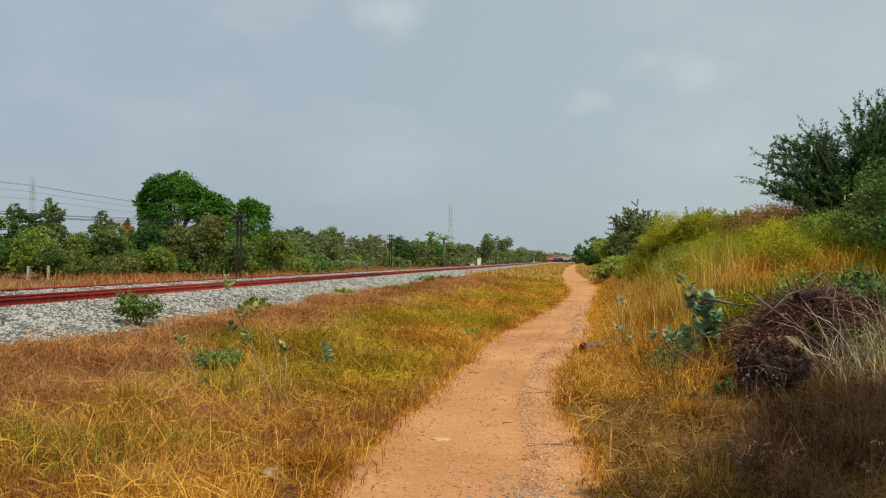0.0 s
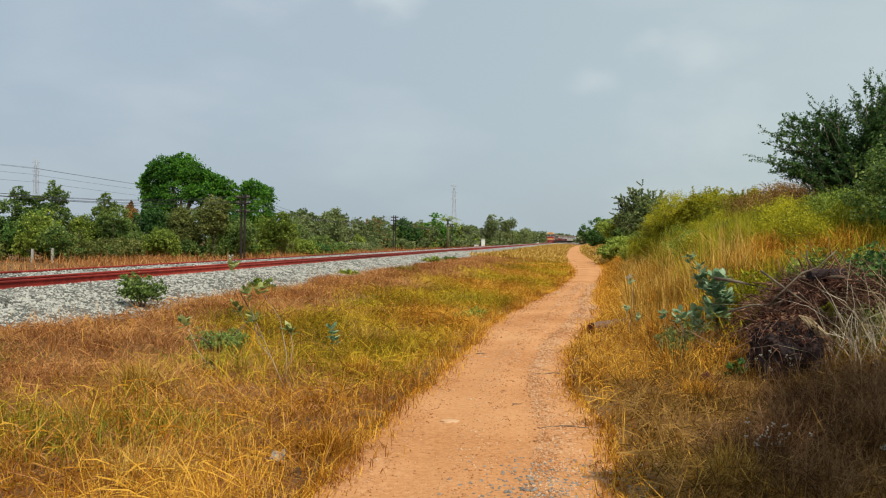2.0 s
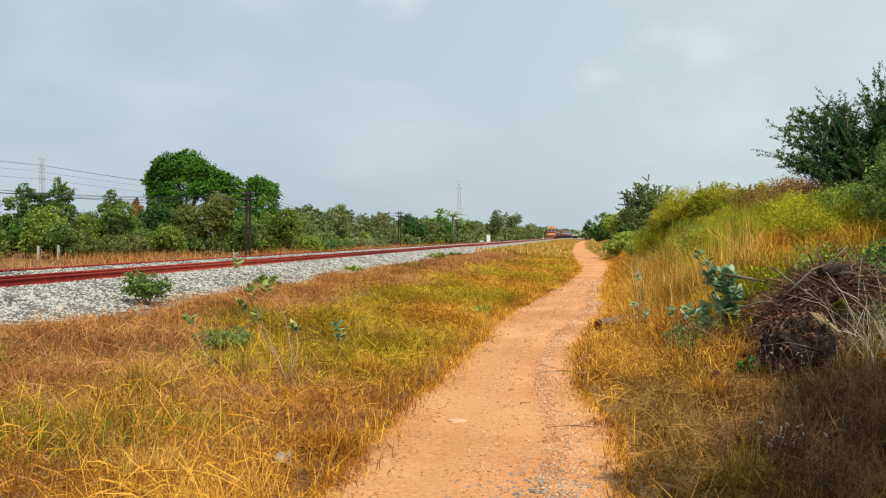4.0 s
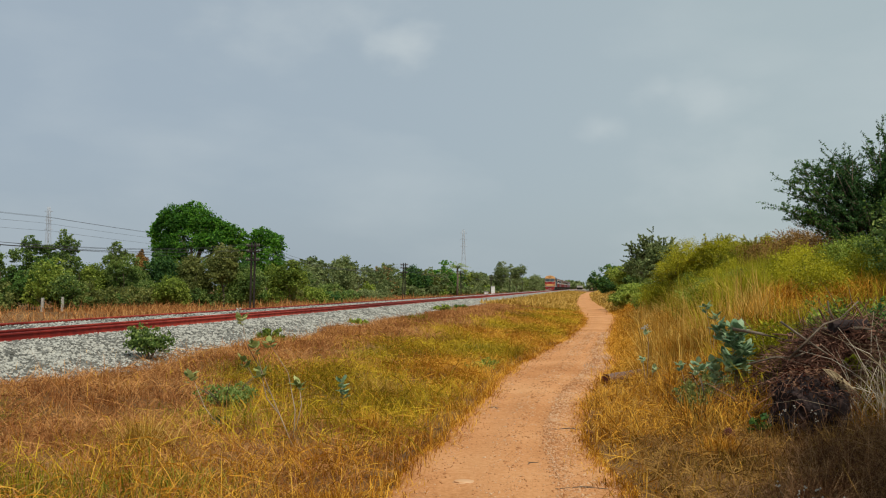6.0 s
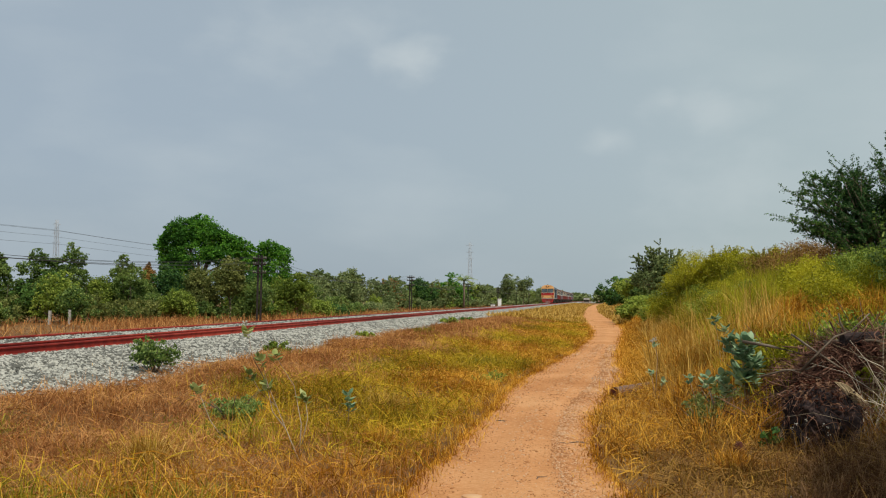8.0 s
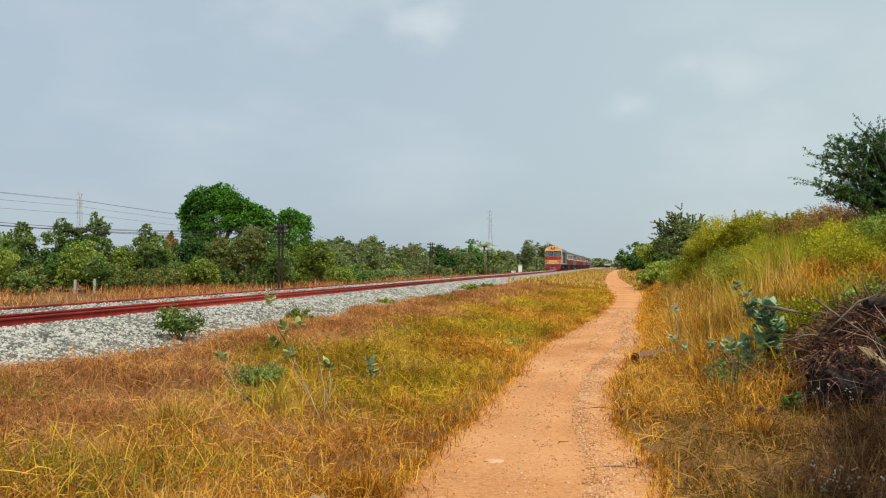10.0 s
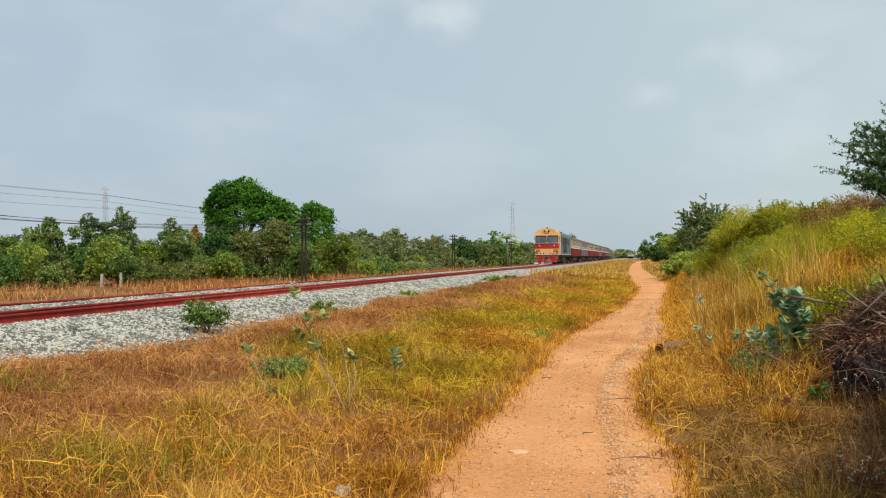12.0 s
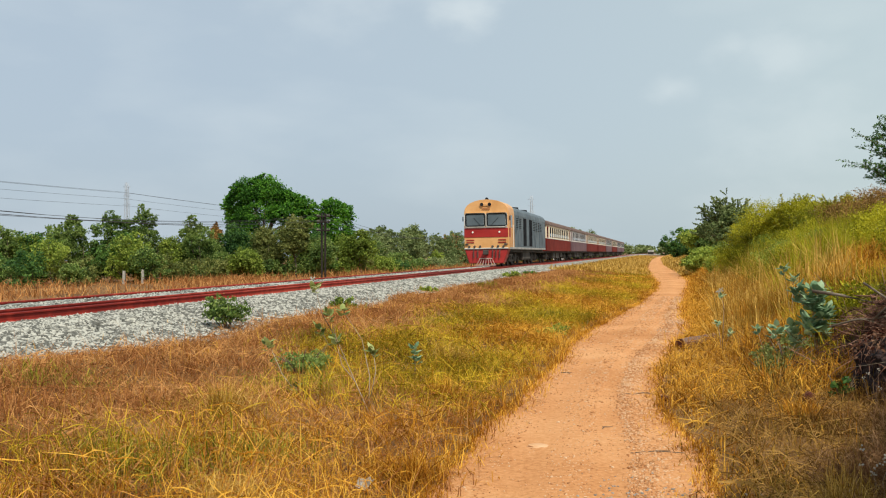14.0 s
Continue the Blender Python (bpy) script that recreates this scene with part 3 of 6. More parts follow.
        k = np.where(d[sel] < 1.8, 0.55, 1.0) * np.where(xy[sel, 1] < 9, 0.6, 1.0)
        blades(name, p, rng.uniform(*hh, len(p)) * k, rng.uniform(0.005, 0.011, len(p)) * far[sel], M[mt], rng, lb)
    # high feathery grass over the top of the bank
    p = tufts(rng, 52000, 1, 8.5, 17, 46, 26, 0.22, 1.2)
    dd = p[:, 0] - path_x(p[:, 1])
    p = p[(dd > 2.9 + 0.5 * np.sin(p[:, 1])) & (dd < 8)]
    blades("high_green_grass", p, rng.uniform(0.35, 1.0, len(p)) * np.interp(p[:, 1], [17, 30], [0.8, 1.25]), rng.uniform(0.006, 0.012, len(p)) * np.interp(p[:, 1], [3, 42], [1, 2.2]), M["leafyellow"], rng, "high feathery yellow-green grass over the bank", lean=0.5)
    # tall bleached stalks on the foot of the bank
    p = tufts(rng, 10000, 0, 5, 14, 42, 16, 0.24, 1.3)
    dd = p[:, 0] - path_x(p[:, 1])
    p = p[(dd > 1.5) & (dd < 3.6)]
    blades("tall_straw_stalks", p, rng.uniform(0.4, 1.05, len(p)), rng.uniform(0.005, 0.01, len(p)) * np.interp(p[:, 1], [3, 42], [1, 2.2]), M["palestraw"], rng, "tall bleached straw stalks on the foot of the bank", lean=0.75)
    # beyond the line
    p = np.stack([rng.uniform(-44, -13.5, 60000), 12 + 130 * rng.random(60000) ** 1.3], 1)
    p = p[field(p, 0.35) + rng.normal(0, 0.2, len(p)) > 0.5]
    blades("far_straw_grass", p, rng.uniform(0.25, 0.85, len(p)), rng.uniform(0.02, 0.04, len(p)), M["redgrass"], rng, "tall orange dry grass beyond the railway line")
    p = np.stack([rng.uniform(-9, 9, 50000), 60 + 240 * rng.random(50000) ** 1.4], 1)
    p = p[(np.abs(p[:, 0] - path_x(p[:, 1])) > 1.0) & (p[:, 0] > track_x(p[:, 1]) + 2.6)]
    blades("distant_grass", p, rng.uniform(0.15, 0.5, len(p)), rng.uniform(0.03, 0.09, len(p)), M["palestraw"], rng, "pale dry grass along the distant dirt track")


make_grass()

# ---- trees ----


def crown_mesh(name, blobs, n, size, material, rng, droop=0.0, clump=0.16, per=24):
    """Leaves in many small clumps within ellipsoids (x, y, z, rx, ry, rz)."""
    B = np.array(blobs, float)
    vol = (B[:, 3] * B[:, 4] + B[:, 3] * B[:, 5] + B[:, 4] * B[:, 5])
    m = max(1, n // per)
    bi = rng.choice(len(B), m, p=vol / vol.sum())
    d = rng.normal(size=(m, 3))
    d /= np.linalg.norm(d, axis=1)[:, None]
    r = rng.uniform(0.35, 1.0, m) ** 0.5 * (1 + rng.normal(0, 0.09, m))
    c = B[bi, :3] + d * r[:, None] * B[bi, 3:]
    rad = B[bi, 3:].mean(1)
    ci = np.repeat(np.arange(m), per)
    p = c[ci] + rng.normal(size=(m * per, 3)) * (rad[ci] * clump)[:, None] * np.array([1, 1, 0.7])
    k = len(p)
    nrm = rng.normal(size=(k, 3)) + d[ci] * 0.6 + np.array([0, 0, 0.5])
    nrm /= np.linalg.norm(nrm, axis=1)[:, None]
    t = np.cross(nrm, rng.normal(size=(k, 3)) + np.array([0, 0, -droop * 3]))
    t /= np.linalg.norm(t, axis=1)[:, None] + 1e-9
    b = np.cross(nrm, t)
    s = size * rng.uniform(0.55, 1.35, k)
    T, Bn = t * (s * 0.36)[:, None], b * s[:, None]
    v = np.stack([p - Bn * 0.5, p + T, p + Bn * 0.6, p - T], 1)
    return quads(name, v, material)


def tree(name, x, y, h, blobs, n, leafsize, leafmat, label, category="tree", trunk=0.0, seed=0, clump=0.16, base=None, limbs=6, droop=0.0):
    """A tree: an Empty at its foot with a trunk of tapered limbs and a leafy crown; blobs are relative to the foot."""
    rng = np.random.default_rng(seed + 100)
    z0 = gz(x, y) if base is None else base
    root = new(name)
    root.matrix_basis = pose(x, y, z0 - 0.03)
    tagged(root, label, category)
    r0 = trunk or h * 0.022
    lines = []
    B = np.array(blobs, float)
    mid = Vector(B[:, :3].mean(0))
    fork = Vector((mid.x * 0.3, mid.y * 0.3, max(0.15 * h, float((B[:, 2] - B[:, 5]).min()) * 0.9)))
    lines.append([((0, 0, -0.1), r0 * 1.25), (fork * 0.5 + Vector((r0, 0, 0)), r0), (fork, r0 * 0.85)])
    for j in range(limbs):
        bb = B[j % len(B)]
        dd = rng.normal(size=3)
        dd /= np.linalg.norm(dd)
        end = Vector(bb[:3] + dd * bb[3:] * 0.75)
        mm = fork.lerp(end, 0.5) + Vector(rng.normal(0, 0.06 * h, 3) * [1, 1, 0.4])
        lines.append([(fork, r0 * 0.6), (mm, r0 * 0.35), (end, r0 * 0.08)])
    tr = new("trunk", tube_mesh("trunk", lines, M["bark"], 6))
    tr.parent = root
    if h > 3.5:
        lobes = []
        for bb in B:
            lobes.append((*bb[:3], *(bb[3:] * 0.88)))
            for _ in range(6):
                dd = rng.normal(size=3)
                dd /= np.linalg.norm(dd)
                lobes.append((*(bb[:3] + dd * bb[3:] * 0.72), *(bb[3:] * rng.uniform(0.28, 0.44))))
        blobs = lobes
    cr = new("crown", crown_mesh("crown", blobs, n, leafsize, leafmat, rng, droop, clump))
    cr.parent = root
    return root


def feathery_tree(name, x, y, blobs, boughs, leafmat, label, seed, leaf=0.03):
    """A thorny tree: long thin boughs with side twigs, and small leaflets set along them."""
    rng = np.random.default_rng(seed)
    root = new(name)
    root.matrix_basis = pose(x, y, gz(x, y) - 0.03)
    tagged(root, label, "tree")
    B = np.array(blobs, float)
    lines, seg = [], []
    fork = np.array([0.2, 0, 0.7])
    lines.append([((0, 0, -0.1), 0.1), ((0.1, 0, 0.35), 0.085), (tuple(fork), 0.07)])
    for k in range(boughs):
        c = B[k % len(B)]
        d = rng.normal(size=3) * [1, 1, 0.6]
        d /= np.linalg.norm(d)
        end = c[:3] + d * c[3:] * rng.uniform(0.6, 1.2)
        start = fork + (c[:3] - fork) * rng.uniform(0.0, 0.5)
        mid = start + (end - start) * 0.55 + rng.normal(0, 0.12, 3) + [0, 0, 0.12]
        lines.append([(start, 0.022), (mid, 0.012), (end, 0.003)])
        for s in range(10):
            t = rng.uniform(0.25, 1.0)
            q = start + (mid - start) * (t / 0.55) if t < 0.55 else mid + (end - mid) * ((t - 0.55) / 0.45)
            dd = (end - start) / np.linalg.norm(end - start) * 0.6 + rng.normal(0, 0.55, 3) * [1, 1, 0.6]
            tip = q + dd * rng.uniform(0.2, 0.5)
            lines.append([(q, 0.006), (tip, 0.002)])
            seg.append((q, tip))
    o = new("trunk", tube_mesh("trunk", lines, M["bark"], 4))
    o.parent = root
    per = 44
    a = np.array([s[0] for s in seg])[:, None]
    e = np.array([s[1] for s in seg])[:, None]
    t = rng.uniform(0.1, 1.05, (len(seg), per, 1))
    c = (a + (e - a) * t + rng.normal(0, 0.022, (len(seg), per, 3))).reshape(-1, 3)
    n = len(c)
    u = rng.normal(size=(n, 3))
    u /= np.linalg.norm(u, axis=1)[:, None]
    w = np.cross(u, rng.normal(size=(n, 3)))
    w /= np.linalg.norm(w, axis=1)[:, None]
    s = (leaf * rng.uniform(0.6, 1.4, n))[:, None]
    o = new("crown", quads("crown", np.stack([c - u * s, c + w * s * 0.4, c + u * s, c - w * s * 0.4], 1), leafmat))
    o.parent = root
    return root


def ball_blobs(rng, w, h, low, k=7):
    """Lobes of an uneven crown, w wide, from low to h."""
    out = []
    for j in range(k):
        a = rng.uniform(0, 2 * np.pi)
        q = rng.uniform(0, 0.33) * w
        zz = rng.uniform(low + 0.25 * (h - low), h - 0.22 * (h - low))
        r = rng.uniform(0.2, 0.3) * w
        out.append((q * np.cos(a), q * np.sin(a), zz, r, r, min(r, (h - low) * 0.3)))
    out.append((0, 0, h - 0.2 * (h - low), 0.2 * w, 0.2 * w, 0.2 * (h - low)))
    return out


def make_trees():
    rng = np.random.default_rng(21)
    # the big rain tree and its lower lobe
    x, y = polar(25.6, 88)
    tree("rain_tree", x, y, 10.1, [(-1.2, 0, 8.35, 2.0, 2.2, 1.65), (0.3, 0, 8.5, 1.9, 2.2, 1.5), (-2.7, 0, 7.2, 1.4, 1.9, 1.4), (1.9, 0, 7.7, 1.7, 2.0, 1.2), (3.3, 0, 7.15, 1.5, 1.8, 0.9), (-3.1, 0, 5.9, 1.0, 1.5, 0.9), (0.0, -1, 6.2, 2.6, 2.0, 1.4), (2.6, -0.5, 6.1, 2.0, 2.0, 1.2), (4.6, 0, 6.8, 1.0, 1.3, 0.8), (-1.5, -1, 4.4, 2.0, 1.6, 1.2)],
         64000, 0.17, M["leaf"], "tall broad rain tree with a dense bright green crown", seed=1, trunk=0.3, limbs=12, clump=0.11)
    x, y = polar(21.0, 86)
    tree("rain_tree", x, y, 7.8, [(-0.2, 0, 6.6, 1.3, 1.5, 1.1), (1.0, 0, 6.0, 1.1, 1.4, 1.1), (-1.3, 0, 6.2, 1.1, 1.4, 1.0), (-2.4, 0, 5.6, 1.2, 1.4, 0.9), (0.2, 0, 4.4, 1.9, 1.8, 1.5), (-2.2, 0, 4.2, 1.6, 1.6, 1.2)],
         26000, 0.17, M["leaf"], "rounded green rain tree behind a telegraph pole", seed=2, trunk=0.22, clump=0.12)
    # slender drooping gum trees at the front of the hedge: bearing, distance, width, height
    for j, (b, d, w, h) in enumerate(((41.2, 70, 3.4, 4.7), (38.1, 71, 3.2, 4.5), (37.0, 71, 2.8, 5.2), (34.9, 71, 3.2, 5.5), (33.0, 71, 3.2, 6.0), (29.8, 72, 3.0, 5.2))):
        x, y = polar(b, d)
        rg = np.random.default_rng(60 + j)
        blobs = [(rg.normal(0, 0.1) * w, rg.normal(0, 0.1) * w, h * z, w * 0.44 * (1 - (abs(z - 0.42) / 0.62) ** 2.4) * rg.uniform(0.85, 1.1), w * 0.36 * (1 - (abs(z - 0.42) / 0.62) ** 2.4), 0.11 * h) for z in (0.15, 0.3, 0.45, 0.6, 0.72, 0.82, 0.9)]
        blobs += [(rg.uniform(-0.4, 0.4) * w, rg.normal(0, 0.2), h * rg.uniform(0.25, 0.8), 0.17 * w, 0.17 * w, 0.1 * h) for _ in range(7)]
        tree("gum_tree", x, y, h, blobs, 21000, 0.11, M["leafgum"], "slender young gum tree with drooping grey-green leaves", seed=80 + j, trunk=0.07, limbs=12, droop=1.0, clump=0.15)
    # young trees and shrubs of the hedge beyond the line: bearing, distance, width, height, crown's low edge, leaf
    # most from 118 m on take the paler leaf in place of haze
    for j, (b, d, w, h, low, lf, lb) in enumerate((
            (28.6, 95, 2.4, 5.5, 1.0, "leafbrown", "bare brownish tree behind the hedge"), (23.6, 74, 4.6, 5.3, 0.1, "leafkhaki", "dusty khaki green thicket tree"), (25.4, 75, 4.4, 4.6, 0.1, "leafkhaki", "dusty khaki green thicket tree"),
            (25.9, 79, 5.0, 3.9, 0.0, "leafdark", "dark green thicket bush"), (22.0, 75, 4.2, 3.5, 0.0, "leafgum", "leafy green hedge bush"), (28.9, 75, 3.8, 3.4, 0.0, "leafgum", "leafy green hedge bush"), (26.6, 71, 3.4, 2.3, 0.0, "leafolive", "low olive green hedge bush"),
            (31.6, 72, 4.2, 3.2, 0.0, "leafolive", "olive green hedge bush"), (35.9, 73, 4.4, 3.3, 0.0, "leafgum", "leafy green hedge bush"), (39.8, 71, 4.4, 3.5, 0.0, "leafolive", "olive green hedge bush"), (32.6, 69, 3.0, 2.2, 0.0, "leafolive", "low olive green hedge bush"), (27.3, 77, 4.4, 5.0, 0.1, "leafdark", "dark green thicket bush"),
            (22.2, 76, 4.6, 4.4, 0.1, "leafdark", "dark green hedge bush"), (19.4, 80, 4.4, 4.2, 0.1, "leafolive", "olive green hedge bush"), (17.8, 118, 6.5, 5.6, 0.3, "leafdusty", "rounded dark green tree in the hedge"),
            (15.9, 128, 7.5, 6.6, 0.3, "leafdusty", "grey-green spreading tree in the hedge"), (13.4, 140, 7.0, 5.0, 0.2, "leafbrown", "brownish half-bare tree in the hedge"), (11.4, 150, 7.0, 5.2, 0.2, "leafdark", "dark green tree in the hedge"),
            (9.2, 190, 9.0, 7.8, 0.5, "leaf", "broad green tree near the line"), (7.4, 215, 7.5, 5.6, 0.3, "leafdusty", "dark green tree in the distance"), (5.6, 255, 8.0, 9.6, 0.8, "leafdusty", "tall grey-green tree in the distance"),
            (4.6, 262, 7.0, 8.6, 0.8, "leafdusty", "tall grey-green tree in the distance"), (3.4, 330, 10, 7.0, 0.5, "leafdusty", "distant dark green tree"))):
        x, y = polar(b, d)
        tree("hedge_tree", x, y, h, ball_blobs(rng, w, h, low), 16000 if d < 100 else 8000, 0.14 if d < 100 else 0.27, M[lf], lb, seed=10 + j, trunk=0.07 + 0.005 * h)
    # the hedge along the line: an unbroken row of shrubs, taller in the distance
    names = {"leafgum": "leafy green roadside shrub", "leafkhaki": "khaki half-withered roadside shrub", "leafolive": "dusty olive green roadside shrub", "leaf": "bright green roadside shrub", "leafdark": "dark green roadside shrub", "leafbrown": "withered brown roadside shrub", "leafdusty": "grey-green roadside shrub paled for haze"}
    y, j = 36.0, 0
    while y < 620:
        for row in (0, 1):
            lf = ("leafolive", "leafgum", "leafgum", "leafdark", "leafkhaki", "leafolive")[int(rng.integers(0, 6))]
            # beyond 95 m most green shrubs take the paler leaf, haze put into colour
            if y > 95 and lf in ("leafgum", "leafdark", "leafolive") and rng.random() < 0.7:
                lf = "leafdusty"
            if row == 0:
                xx, h, w = -33 - 14 * float(1 - sm(30, 85, y)) + rng.normal(0, 1.5), rng.uniform(0.75, 1.1) * np.interp(y, [40, 90, 130, 250, 600], [3.2, 4.4, 5.4, 6.0, 7.0]), rng.uniform(3.6, 5.2)
            else:
                xx, h, w = -28 - 14 * float(1 - sm(30, 85, y)) + rng.normal(0, 1.2), rng.uniform(1.2, 2.5), rng.uniform(2.6, 4.2)
            w *= np.interp(y, [40, 200, 600], [1, 1.5, 3.0])
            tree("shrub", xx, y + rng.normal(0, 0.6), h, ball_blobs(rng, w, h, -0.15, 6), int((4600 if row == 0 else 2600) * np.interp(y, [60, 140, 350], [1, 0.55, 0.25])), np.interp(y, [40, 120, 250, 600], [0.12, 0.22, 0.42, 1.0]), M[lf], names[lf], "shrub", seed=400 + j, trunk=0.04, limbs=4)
            j += 1
        y += np.interp(y, [36, 100, 300, 620], [2.1, 3.2, 7, 13])
    # right side: far bushes along the dirt track
    for j, (b, d, w, h, lf, lb) in enumerate((
            (2.6, 500, 26, 6.8, "leafdusty", "grey-green tree far down the line paled for haze"), (1.0, 520, 26, 5.8, "leafdusty", "grey-green tree far down the line paled for haze"), (-0.6, 460, 26, 7.3, "leafdusty", "grey-green tree far down the line paled for haze"), (4.2, 480, 26, 6.8, "leafdusty", "grey-green tree far down the line paled for haze"), (-1.3, 125, 5.5, 5.0, "leafdark", "dark green bush beside the distant track"), (-2.0, 100, 4.6, 4.0, "leafdark", "green bush on the bank"),
            (-2.9, 84, 5.5, 4.4, "leafolive", "olive green bush on the bank"), (-4.3, 60, 3.0, 4.6, "leafdusty", "grey-green bushy tree on the bank"), (-3.2, 66, 2.4, 3.4, "leafgum", "green bush on the bank"), (-5.6, 56, 2.8, 3.9, "leafdusty", "grey-green bush on the bank"),
            (-2.9, 58, 3.0, 1.9, "leafolive", "low green bush on the bank"), (-4.0, 46, 2.2, 1.5, "leafolive", "low green weeds beside the track"), (-12, 60, 7, 4.2, "leafolive", "olive green bush on the bank"), (-16, 55, 7, 4.2, "leafdark", "dark bush on the bank"))):
        x, y = polar(b, d)
        z0 = gz(x, y)
        tree("bank_bush", x, y, h, ball_blobs(rng, w, h - z0, -0.1, 7), 9000 if d < 200 else 4200, 0.05 + d * 0.0014 if d < 200 else 0.9, M[lf], lb, "bush", seed=140 + j, trunk=0.06)
    x, y = polar(-4.2, 62)
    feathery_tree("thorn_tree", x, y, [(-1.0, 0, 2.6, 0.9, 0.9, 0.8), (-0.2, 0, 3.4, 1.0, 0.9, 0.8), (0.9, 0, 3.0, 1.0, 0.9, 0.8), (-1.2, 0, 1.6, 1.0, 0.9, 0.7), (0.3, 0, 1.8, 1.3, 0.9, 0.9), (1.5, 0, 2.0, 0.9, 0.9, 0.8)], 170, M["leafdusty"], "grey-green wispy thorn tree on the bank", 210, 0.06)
    # yellow-green bushes on the bank
    for j, (b, d, w, h, lf) in enumerate(((-4.9, 35, 2.0, 2.7, "leafyellow"), (-6.4, 33, 2.6, 3.35, "leafyellow"), (-8.2, 32, 2.8, 3.3, "leafyellow"), (-9.9, 31, 2.4, 3.1, "leafyellow"), (-11.3, 29, 2.4, 3.1, "leafbrown"), (-12.8, 27, 2.6, 3.3, "leafbrown"), (-14.6, 25, 2.6, 3.2, "leafbrown"), (-16.4, 20, 2.4, 2.7, "leafolive"))):
        x, y = polar(b, d)
        z0 = gz(x, y)
        tree("broom_bush", x, y, h - z0, ball_blobs(rng, w, h - z0, -0.1, 10), 30000, 0.036, M[lf], "feathery yellow-green bush on the bank" if lf == "leafyellow" else "withered brownish bush on the bank", "bush", seed=170 + j, trunk=0.03)
    for j, (bb, dd, hh) in enumerate(((-6.4, 33, 1.0), (-8.0, 32, 1.15), (-10.2, 31, 1.0), (-11.8, 29, 0.9))):
        x, y = polar(bb, dd)
        feathery_tree("broom_bush", x, y, [(0, 0, 1.05 * hh, 0.6, 0.6, 0.55), (-0.5, 0, 0.9 * hh, 0.5, 0.5, 0.55), (0.5, 0, 0.9 * hh, 0.5, 0.5, 0.55), (0.1, 0, 1.5 * hh, 0.5, 0.5, 0.4)], 40, M["leafyellow"], "wispy yellow-green broom bush on the bank", 220 + j, 0.035)
    # the thorny acacia and the leafy bush beside it
    x, y = polar(-16.9, 23)
    feathery_tree("acacia_tree", x, y, [(-0.1, 0, 3.0, 1.0, 0.9, 0.5), (-1.1, 0, 3.05, 0.75, 0.7, 0.25), (-1.2, 0, 2.5, 0.8, 0.7, 0.25), (-1.2, 0, 1.95, 0.8, 0.7, 0.3), (0.5, 0, 3.6, 0.8, 0.8, 0.4), (1.1, 0, 3.8, 0.6, 0.6, 0.35), (1.7, 0, 4.05, 0.6, 0.6, 0.35), (1.4, 0, 3.3, 0.9, 0.9, 0.6), (0.2, 0, 2.0, 1.0, 0.9, 0.6), (1.6, 0, 2.3, 1.0, 0.9, 0.7), (0.4, 0, 2.5, 1.0, 0.9, 0.5)], 240, M["leafdark"], "thorny acacia tree with thin feathery dark foliage", 200)
    for j, (b, d, s) in enumerate(((-19.4, 17, 1.0), (-21.6, 16, 1.1))):
        x, y = polar(b, d)
        tree("leafy_bush", x, y, 3.2, [(0, 0, 1.4, 0.7, 0.8, 0.5), (0.8, 0, 1.7, 0.8, 0.8, 0.5), (0.6, 0, 0.8, 0.9, 0.9, 0.6), (-0.4, 0, 0.8, 0.5, 0.6, 0.4), (1.6, 0, 1.4, 0.9, 0.9, 0.8)],
             14000, 0.06, M["leafdark" if j else "leafgum"], "dense bright green leafy bush on the bank", "bush", seed=201 + j, trunk=0.05, limbs=8)
    # lesser shrubs that cover the bank
    for j in range(30):
        y = rng.uniform(16, 34)
        x = float(path_x(y)) + rng.uniform(3.0, 7.5)
        lf = ("leafyellow", "leafolive", "leafyellow", "leafyellow")[int(rng.integers(0, 4))]
        w, h = rng.uniform(0.9, 1.7), rng.uniform(0.6, 1.15)
        tree("bank_shrub", x, y, h, ball_blobs(rng, w, h, -0.1, 6), 5200, 0.034, M[lf], {"leafyellow": "feathery yellow-green shrub on the bank", "leafolive": "dusty green shrub on the bank", "leafbrown": "withered brown shrub on the bank"}[lf], "shrub", seed=240 + j, trunk=0.02, limbs=8, clump=0.24)


make_trees()

